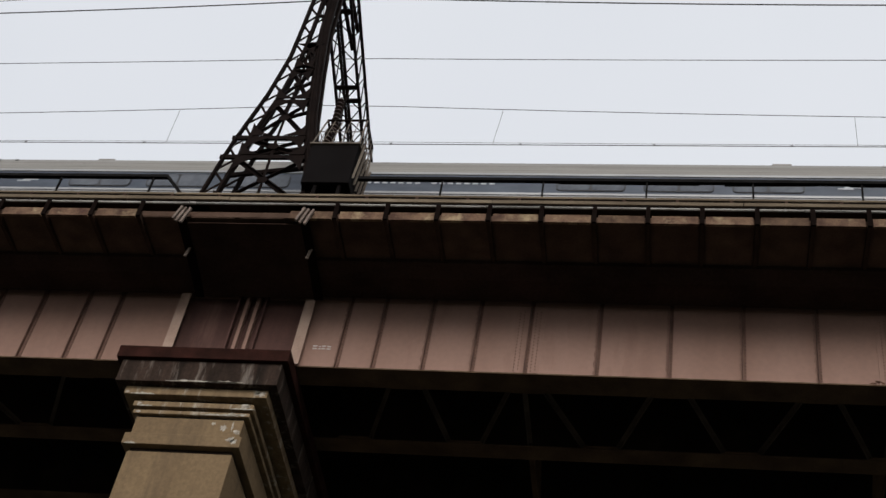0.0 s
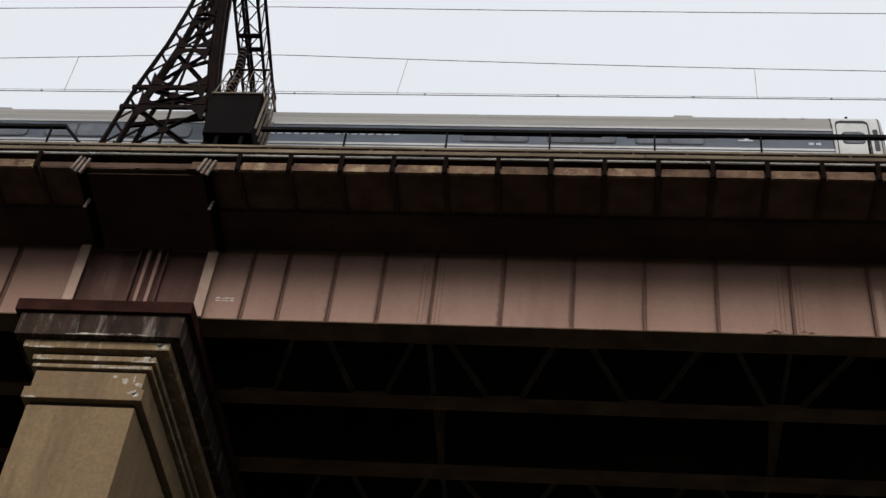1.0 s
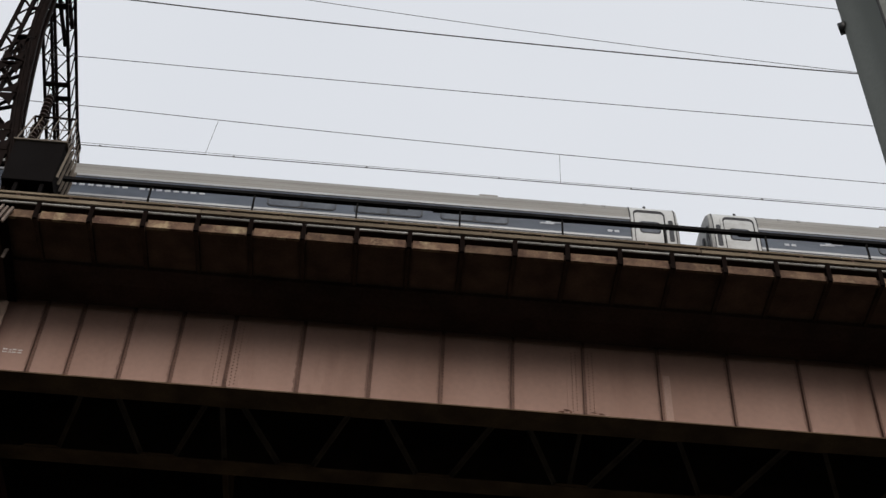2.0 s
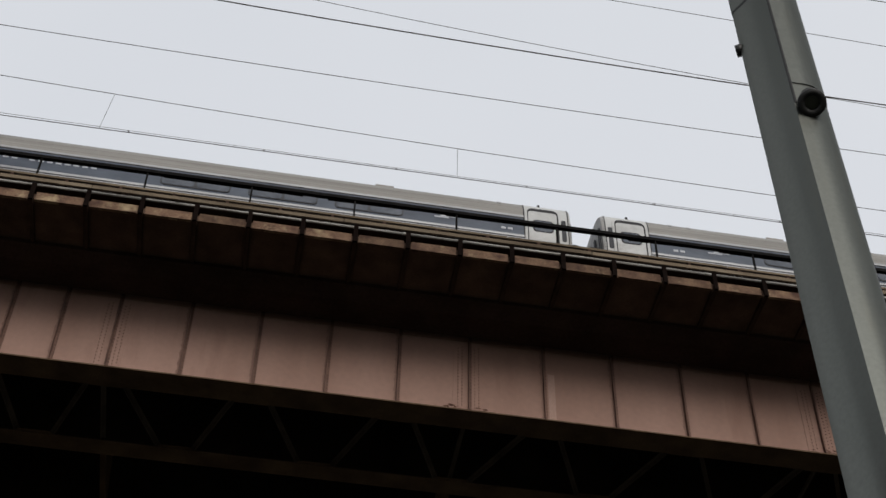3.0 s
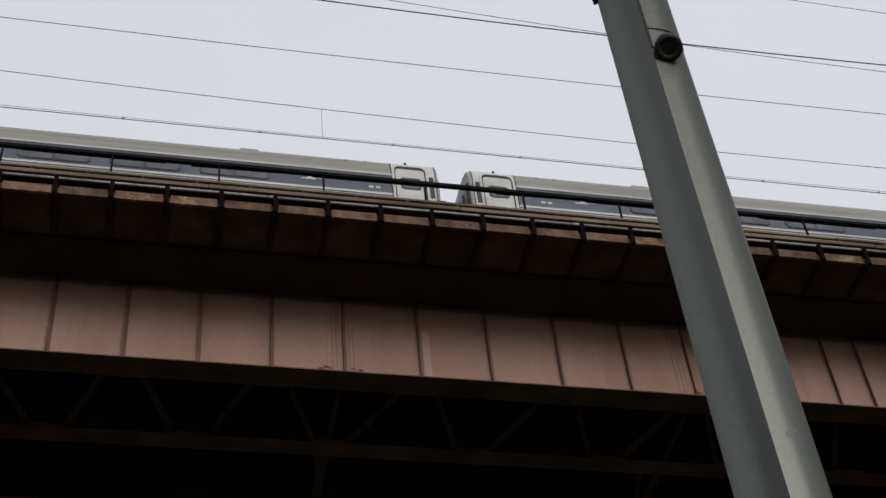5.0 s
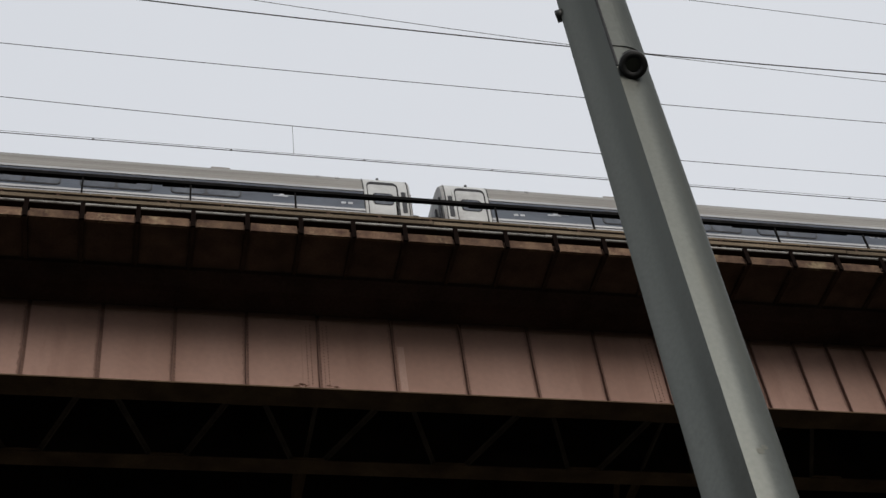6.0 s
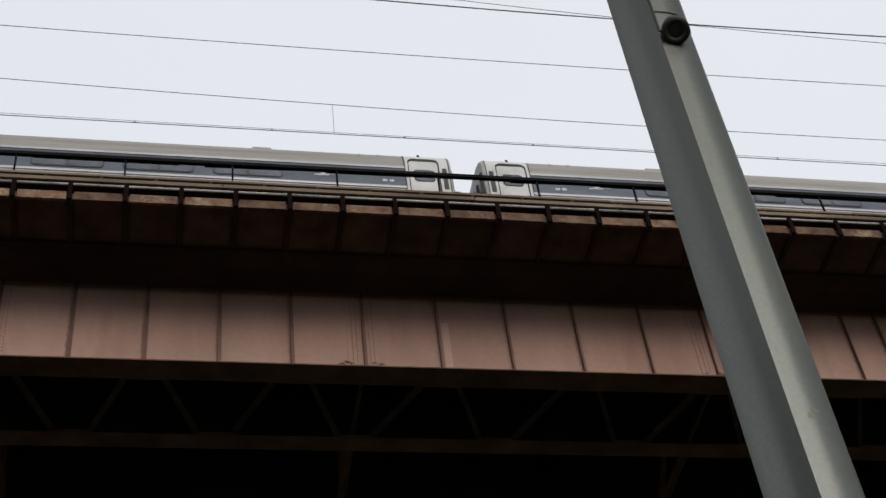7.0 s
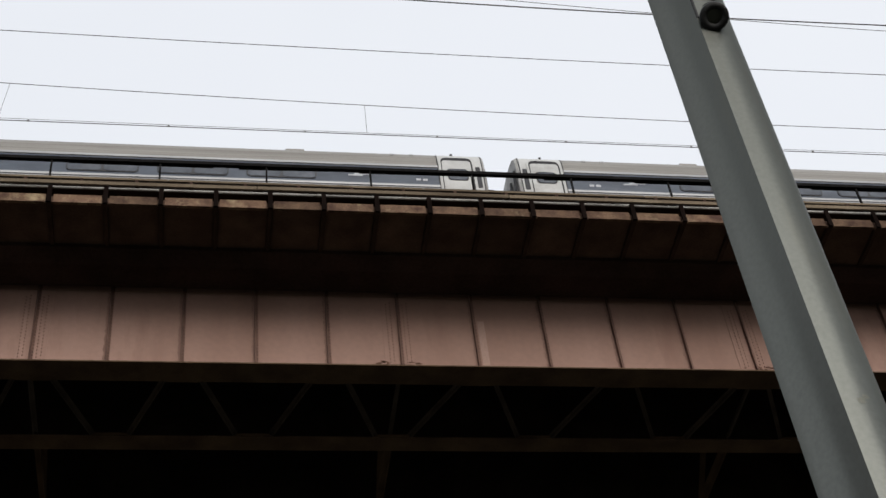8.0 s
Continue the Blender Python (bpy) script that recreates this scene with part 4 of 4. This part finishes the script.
wire(21.0, lambda x: 41.72, 0.013, "high transmission wire above the tracks")
wire(21.6, lambda x: 42.05, 0.010, "high thin transmission wire above the tracks")
for i in range(-6, 7):
    x = 3.76 + 8.85 * i
    z1 = sag(x, 30.93, 0.00105, 14)
    bm = bmesh.new()
    tube(bm, (x - (0.13 if i == -1 else 0), 23.1, 29.86), (x, 23.1, z1), 0.006, 6)
    d = solo("wire_dropper", bm, M_WIRE, "thin dropper wire between messenger and contact wire", "wire", "droppers of the overhead line")
for i in range(-16, 24):
    x = 2.2 + 3.35 * i
    bm = bmesh.new()
    bevelled_box(bm, x - 0.022, x + 0.022, 23.082, 23.118, 29.855, 29.90, 0.006)
    part("clip", bm, M_WIRE, contact)


# ---------------------------------------------------------------- train
CY = 23.22
SECTION = ((1.20, 0.55), (1.42, 0.8), (1.50, 1.2), (1.52, 1.55), (1.52, 1.78), (1.505, 2.42), (1.475, 2.68), (1.41, 2.85), (1.27, 2.98), (0.98, 3.09), (0.5, 3.17), (0.0, 3.2))


def side_at(z):
    """Half width of the coach at a height above the rail."""
    for (w0, z0), (w1, z1) in zip(SECTION, SECTION[1:]):
        if z0 <= z <= z1:
            return w0 + (w1 - w0) * (z - z0) / (z1 - z0)
    return 0.0


def shell(bm, z0, z1, xa, xb, out=0.0, both=True, steps=6):
    """A curved stretch of the coach's skin between two heights; out: how far it stands proud."""
    zs = sorted(set([z0, z1] + [z for _, z in SECTION if z0 < z < z1]))
    for s in (-1, 1) if both else (-1,):
        prev = None
        for z in zs:
            w = side_at(z) + out
            a, b = bm.verts.new((xa, CY + s * w, RAIL_Z + z)), bm.verts.new((xb, CY + s * w, RAIL_Z + z))
            if prev:
                f = bm.faces.new((prev[0], prev[1], b, a))
                f.smooth = True
            prev = (a, b)


def skin(name, mat, parent, z0, z1, xa, xb, out=0.0, label=""):
    """Both flanks of the coach, each its own part."""
    for s in (-1, 1):
        bm = bmesh.new()
        zs = sorted(set([z0, z1] + [z for _, z in SECTION if z0 < z < z1]))
        prev = None
        for z in zs:
            w = side_at(z) + out
            a, b = bm.verts.new((xa, CY + s * w, RAIL_Z + z)), bm.verts.new((xb, CY + s * w, RAIL_Z + z))
            if prev:
                bm.faces.new((prev[0], prev[1], b, a)).smooth = True
            prev = (a, b)
        ob = part(name, bm, mat, parent, label)
        if s < 0:
            near = ob
    return near


def slab_on_side(bm, xa, xb, z0, z1, t=0.02, sink=0.0, r=0.06):
    """A panel with rounded corners on the near side, following the curve of the skin, t thick."""
    zs = {z for _, z in SECTION if z0 + r < z < z1 - r}
    zs |= {z0 + r * (1 - math.cos(radians(k))) for k in (0, 30, 60, 90)} | {z1 - r * (1 - math.cos(radians(k))) for k in (0, 30, 60, 90)}
    rows = []
    for z in sorted(zs):
        d = max(0.0, r - (z - z0), r - (z1 - z))
        q = r - math.sqrt(max(0.0, r * r - d * d))
        y = CY - side_at(z)
        rows.append([bm.verts.new((x, yy, RAIL_Z + z)) for x, yy in ((xa + q, y + 0.02), (xa + q, y - t + sink), (xb - q, y - t + sink), (xb - q, y + 0.02))])
    for v0, v1 in zip(rows, rows[1:]):
        for k in range(3):
            bm.faces.new((v0[k], v0[k + 1], v1[k + 1], v1[k]))
    bm.faces.new(rows[0][::-1])
    bm.faces.new(rows[-1])


def coach():
    """One coach, its middle at x = 0."""
    c = thing("passenger_coach", (0, CY, RAIL_Z), "stainless steel passenger coach with blue-grey window band standing on the track", "train coach", "coaches of the train")
    L = 12.62
    e = L - 1.12
    skin("lower_side", M_SIDE, c, 0.55, 1.68, -e, e, 0.0, "fluted bright stainless side")
    # raised flutes with dark grooves between them
    for z in (1.14, 1.252, 1.364, 1.476, 1.588):
        bm = bmesh.new()
        prism(bm, [(CY - side_at(z + dz) - o, RAIL_Z + z + dz) for dz, o in ((0.0, -0.01), (0.012, 0.016), (0.045, 0.022), (0.08, 0.016), (0.092, -0.01))], "x", -e, e)
        part("flute", bm, M_SIDE, c)
        bm = bmesh.new()
        shell(bm, z - 0.018, z - 0.002, -e, e, 0.004, both=False)
        part("groove", bm, M_WINFRAME, c, "dark groove between flutes")
    skin("window_band", M_BANDBLUE, c, 1.68, 2.27, -e, e, 0.004, "blue-grey window band")
    bm = bmesh.new()
    shell(bm, 2.27, 3.2, -e, e)
    bmesh.ops.remove_doubles(bm, verts=bm.verts[:], dist=0.001)
    part("roof", bm, M_ROOF, c, "weathered stainless roof")
    # long corrugations of the roof and a pale cornice above the windows
    for z, h, o in ((2.48, 0.05, 0.003), (2.64, 0.05, 0.003)):
        bm = bmesh.new()
        prism(bm, [(CY - side_at(z + k * h / 3) - q, RAIL_Z + z + k * h / 3) for k, q in ((0, -0.006), (1, o), (2, o), (3, -0.006))], "x", -e, e)
        part("roof_rib", bm, M_ROOF, c)
    bm = bmesh.new()
    prism(bm, [(CY - side_at(2.275 + dz) - o, RAIL_Z + 2.275 + dz) for dz, o in ((0.0, -0.01), (0.012, 0.024), (0.05, 0.028), (0.085, 0.02), (0.10, -0.01))], "x", -e, e)
    part("cornice", bm, M_SIDE, c, "bright stainless cornice above the windows")
    x = -e + 2.75
    while x < e - 2.75 - 1.5:
        # the middle of the coach is blank and carries the lettering
        if x < 1.85 and x + 1.58 > -1.85:
            x += 1.98
            continue
        bm = bmesh.new()
        slab_on_side(bm, x, x + 1.58, 1.74, 2.21, 0.018, r=0.11)
        wnd = part("window", bm, M_WINFRAME, c, "black framed double window")
        for xa, xb in ((x + 0.03, x + 0.765), (x + 0.815, x + 1.55)):
            bm = bmesh.new()
            slab_on_side(bm, xa, xb, 1.768, 2.182, 0.024, r=0.09)
            part("pane", bm, M_GLASS, wnd)
        x += 1.98
    # vestibules, pale with a door on each end
    for s in (-1, 1):
        a, b = sorted((s * e, s * (L - 0.05)))
        v = skin("vestibule", M_WHITE, c, 0.55, 2.86, a, b, 0.006, "pale painted vestibule end")
        bm = bmesh.new()
        shell(bm, 2.86, 3.2, a, b, 0.0)
        bmesh.ops.remove_doubles(bm, verts=bm.verts[:], dist=0.001)
        part("vestibule_roof", bm, M_ROOF, c)
        for xx in (s * e, s * (L - 0.07)):
            bm = bmesh.new()
            shell(bm, 0.6, 2.86, xx - 0.012, xx + 0.012, 0.014, both=False)
            part("panel_seal", bm, M_SEAL, v)
        m = s * (e + 0.45)
        bm = bmesh.new()
        slab_on_side(bm, m - 0.43, m + 0.43, 0.8, 2.74, 0.022, r=0.17)
        part("door_surround", bm, M_WHITE, v, "raised pale door surround")
        bm = bmesh.new()
        slab_on_side(bm, m - 0.37, m + 0.37, 0.85, 2.69, 0.026, r=0.15)
        part("door_pocket", bm, M_SEAL, v, "black arched door pocket")
        bm = bmesh.new()
        slab_on_side(bm, m - 0.35, m + 0.33, 0.85, 2.56, 0.034, r=0.08)
        dr = part("door", bm, M_WHITE, v, "pale sliding door")
        bm = bmesh.new()
        slab_on_side(bm, m - 0.25, m + 0.24, 1.82, 2.24, 0.040, r=0.09)
        part("window_rim", bm, M_SEAL, dr)
        bm = bmesh.new()
        slab_on_side(bm, m - 0.22, m + 0.215, 1.845, 2.215, 0.046, r=0.08)
        part("door_window", bm, M_GLASS, dr)
        bm = bmesh.new()
        xx = s * (L - 0.18)
        slab_on_side(bm, xx - 0.055, xx + 0.055, 1.62, 2.36, 0.016, r=0.03)
        part("end_panel", bm, M_WINFRAME, v, "dark narrow panel beside the door")
        # squared car end with a small rounded edge
        bm = bmesh.new()
        for (w0, z0), (w1, z1) in zip(SECTION, SECTION[1:]):
            for q in (-1, 1):
                xo, xi = s * (L - 0.05), s * L
                vs = [bm.verts.new((xo, CY + q * w0, RAIL_Z + z0)), bm.verts.new((xo, CY + q * w1, RAIL_Z + z1)), bm.verts.new((xi, CY + q * w1 * 0.97, RAIL_Z + min(z1, 3.14))), bm.verts.new((xi, CY + q * w0 * 0.97, RAIL_Z + min(z0, 3.14)))]
                bm.faces.new(vs).smooth = True
        cap = [bm.verts.new((s * L, CY + q * w * 0.97, RAIL_Z + min(z, 3.14))) for q in (1, -1) for w, z in (SECTION if q == 1 else SECTION[::-1])]
        bm.faces.new(cap)
        part("car_end", bm, M_ENDPAINT, c, "pale grey squared car end")
        bm = bmesh.new()
        xa, xb = sorted((s * L, s * (L + 0.05)))
        bevelled_box(bm, xa, xb, CY - 0.52, CY + 0.52, RAIL_Z + 0.9, RAIL_Z + 2.7, 0.02)
        part("gangway_frame", bm, M_SEAL, c, "black gangway frame on the car end")
        for y in (CY - 1.34, CY - 0.95):
            bm = bmesh.new()
            bevelled_box(bm, xa, xb, y, y + 0.10, RAIL_Z + 1.4, RAIL_Z + 2.5, 0.01)
            part("end_strip", bm, M_WINFRAME, c, "dark strip on the car end")
        bm = bmesh.new()
        bevelled_box(bm, min(s * L, s * (L + 0.24)), max(s * L, s * (L + 0.24)), CY - 1.18, CY + 1.18, RAIL_Z + 0.9, RAIL_Z + 1.98, 0.04)
        part("diaphragm", bm, M_SEAL, c, "black rubber gangway diaphragm")
        bm = bmesh.new()
        tube(bm, (s * (L - 0.05), CY - 1.25, RAIL_Z + 1.75), (s * (L - 0.05), CY - 1.25, RAIL_Z + 2.5), 0.02, 6)
        tube(bm, (s * (L + 0.06), CY - 0.95, RAIL_Z + 1.3), (s * (L + 0.30), CY - 0.85, RAIL_Z + 1.55), 0.035, 6)
        part("grab_iron", bm, M_SEAL, c)
        # small roof gear above the vestibule
        for dx in (1.7, 2.15):
            bm = bmesh.new()
            xx = s * (L - dx)
            bevelled_box(bm, xx - 0.05, xx + 0.05, CY - 1.455, CY - 1.38, RAIL_Z + 2.77, RAIL_Z + 2.82, 0.01)
            part("roof_lug", bm, M_SIDE, c)
        bm = bmesh.new()
        xx = s * (L - 4.4)
        bevelled_box(bm, xx - 0.22, xx + 0.22, CY - 1.28, CY - 0.98, RAIL_Z + 2.92, RAIL_Z + 3.07, 0.02)
        part("roof_vent", bm, M_ROOF, c)
        bm = bmesh.new()
        xx = s * (L - 0.7)
        tube(bm, (xx, CY - 1.25, RAIL_Z + 2.95), (xx, CY - 1.25, RAIL_Z + 3.09), 0.035, 8)
        part("marker_lamp", bm, M_SEAL, c)
        # small pale number plate bars by the vestibule
        for k in range(2):
            bm = bmesh.new()
            xx = s * (e - 0.55) + k * 0.16
            slab_on_side(bm, xx, xx + 0.11, 1.80, 1.87, 0.012, r=0.01)
            part("number_bar", bm, M_PALEBAR, c, "small pale bar")
    # pale emblem near each end and a row of lettering, drawn as plain bars
    for s in (-1, 1):
        m = s * (e - 1.75)
        bm = bmesh.new()
        for k, (dx, w) in enumerate(((-0.36, 0.34), (-0.22, 0.40), (-0.04, 0.42), (0.16, 0.30))):
            slab_on_side(bm, m + dx, m + dx + w, 1.90 + 0.046 * k, 1.94 + 0.046 * k, 0.012, r=0.012)
        part("emblem", bm, M_PALEBAR, c, "pale slanting emblem")
    for k in range(18):
        if k == 9:
            continue
        bm = bmesh.new()
        xx = -1.75 + k * 0.195
        slab_on_side(bm, xx, xx + 0.125, 1.95, 2.055, 0.012, r=0.012)
        part("lettering_bar", bm, M_PALEBAR, c, "small pale lettering bar")
    for s in (-8.6, 8.6):
        bm = bmesh.new()
        bevelled_box(bm, s - 1.6, s + 1.6, CY - 1.1, CY + 1.1, RAIL_Z + 0.3, RAIL_Z + 0.62, 0.05)
        bg = part("bogie", bm, M_SEAL, c, "dark bogie frame")
        for dx in (-1.25, 1.25):
            for y in (22.5, 23.935):
                bm = bmesh.new()
                tube(bm, (s + dx, y - 0.06, RAIL_Z + 0.44), (s + dx, y + 0.06, RAIL_Z + 0.44), 0.44, 20)
                part("wheel", bm, M_STEELRAIL, bg)
    return c


GAP_X, PITCH = 6.62, 26.0
first = coach()
first.location = (GAP_X - PITCH / 2, CY, RAIL_Z)
for i in (-1, 1):
    copy_thing(first, pose(GAP_X - PITCH / 2 + i * PITCH if i < 0 else GAP_X + PITCH / 2, CY, RAIL_Z))

# ---------------------------------------------------------------- pole
PX, PY, PR = 1.838, 3.20, 0.1355
RIDGE = radians(-112)
pole = thing("utility_pole", (PX, PY, 0), "grey galvanised steel pole with a black conduit outlet", "pole")


def pole_point(d, grow=1.0):
    """A point of the folded tube's outline, d radians round from its ridge: flat faces meet in the ridge, the back is round."""
    tip, lim = (1.07, radians(94)) if d < 0 else (1.07, radians(20))
    if abs(d) < lim:
        # flat faces that run out from the ridge
        x0, x1, y1 = PR * tip, PR * math.cos(lim), PR * math.sin(lim)
        c, q = math.cos(abs(d)), math.sin(abs(d))
        u = x0 * q / (y1 * c - (x1 - x0) * q)
        r = math.hypot(x0 + u * (x1 - x0), u * y1)
        if d < 0:
            # the broad face is drawn in a little between its two edges
            r -= 0.0125 * 4 * u * (1 - u)
    else:
        r = PR
    a = RIDGE + d
    return (PX + grow * r * math.cos(a), PY + grow * r * math.sin(a))


bm = bmesh.new()
prism(bm, [pole_point(radians(k)) for k in range(-180, 180, 6)], "z", 0.0, 12.0)
bm.normal_update()
for f in bm.faces:
    f.smooth = len(f.verts) == 4
for e_ in bm.edges:
    if len(e_.link_faces) == 2:
        e_.smooth = e_.calc_face_angle(0.0) < radians(25)
part("shaft", bm, M_POLE, pole)
# upper shaft slipped over the lower one
bm = bmesh.new()
prism(bm, [pole_point(radians(k), 1.018) for k in range(-176, -1, 6)] + [pole_point(radians(k), 0.99) for k in range(-2, -177, -6)], "z", 6.97, 12.0)
part("slip_joint", bm, M_POLE, pole, "upper shaft slipped over the lower")
bm = bmesh.new()
prism(bm, [pole_point(radians(k), 1.010) for k in range(-176, -1, 6)] + [pole_point(radians(k), 0.99) for k in range(-2, -177, -6)], "z", 6.955, 6.97)
part("joint_line", bm, M_HOSE, pole, "dark joint line")
# cover strip over the flank above the outlet, with a dark seam along the ridge
HZ = 6.10
bm = bmesh.new()
arc = [pole_point(radians(k), 1.035) for k in range(4, 112, 6)]
prism(bm, arc + [pole_point(radians(k), 1.0) for k in range(106, 0, -6)], "z", HZ + 0.10, 12.0)
part("cover_strip", bm, M_POLE, pole, "grey half-round cover strip")
bm = bmesh.new()
prism(bm, [pole_point(radians(-0.5), 1.012), pole_point(radians(2.2), 1.03), pole_point(radians(4), 1.03), pole_point(radians(3.5), 0.98), pole_point(radians(-0.5), 0.98)], "z", HZ - 0.03, 12.0)
part("seam", bm, M_HOSE, pole, "dark open seam")
ha = RIDGE + radians(30)
hd = Vector((math.cos(ha), math.sin(ha), 0))
hc = Vector((PX, PY, HZ)) + hd * PR * 0.97
ax = Vector((-0.27, -0.5, -0.82)).normalized()
bm = bmesh.new()
tube(bm, hc - ax * 0.06, hc + ax * 0.055, 0.047, 24)
collar = part("outlet_collar", bm, M_POLE, pole, "grey collar round the conduit outlet")


def ring(bm, c, ax, r0, r1, t, n=24):
    """A flat ring with thickness, its axis along ax."""
    a = ax.orthogonal().normalized()
    b = ax.cross(a)
    loops = []
    for rr, h in ((r1, 0), (r1, t), (r0, t), (r0, 0)):
        loops.append([bm.verts.new(c + ax * h + (a * math.cos(2 * math.pi * k / n) + b * math.sin(2 * math.pi * k / n)) * rr) for k in range(n)])
    for l0, l1 in zip(loops, loops[1:] + loops[:1]):
        for k in range(n):
            bm.faces.new((l0[k], l0[(k + 1) % n], l1[(k + 1) % n], l1[k])).smooth = True


bm = bmesh.new()
ring(bm, hc + ax * 0.03, ax, 0.028, 0.053, 0.075)
part("conduit_mouth", bm, M_HOSE, collar, "black plastic conduit mouth")
bm = bmesh.new()
ring(bm, hc - ax * 0.035, ax, 0.044, 0.052, 0.006)
part("clamp_band", bm, M_BOLT, collar)
for z, d in ((6.70, -100),):
    q = Vector((*pole_point(radians(d)), z))
    nrm = (q - Vector((PX, PY, z))).normalized()
    bm = bmesh.new()
    tube(bm, q - nrm * 0.01, q + nrm * 0.02, 0.028, 8)
    part("bolt_head", bm, M_BOLT, pole)
# dried smear on the flank
r = random.Random(8)
for z0, h, d0 in ((4.19, 0.016, 24), (4.205, 0.010, 32)):
    bm = bmesh.new()
    m = 14
    ring_pts = []
    for k in range(m):
        a = 2 * math.pi * k / m
        q = r.uniform(0.6, 1.0)
        ring_pts.append((d0 + 7 * q * math.cos(a), z0 + h * q * math.sin(a)))
    outer_v = [bm.verts.new((*pole_point(radians(d), 1.0035), z)) for d, z in ring_pts]
    inner_v = [bm.verts.new((*pole_point(radians(d), 0.99), z)) for d, z in ring_pts]
    bm.faces.new(outer_v)
    bm.faces.new(inner_v[::-1])
    for k in range(m):
        bm.faces.new((outer_v[k], outer_v[(k + 1) % m], inner_v[(k + 1) % m], inner_v[k]))
    part("dried_smear", bm, M_SMEAR, pole, "tan dried smear")
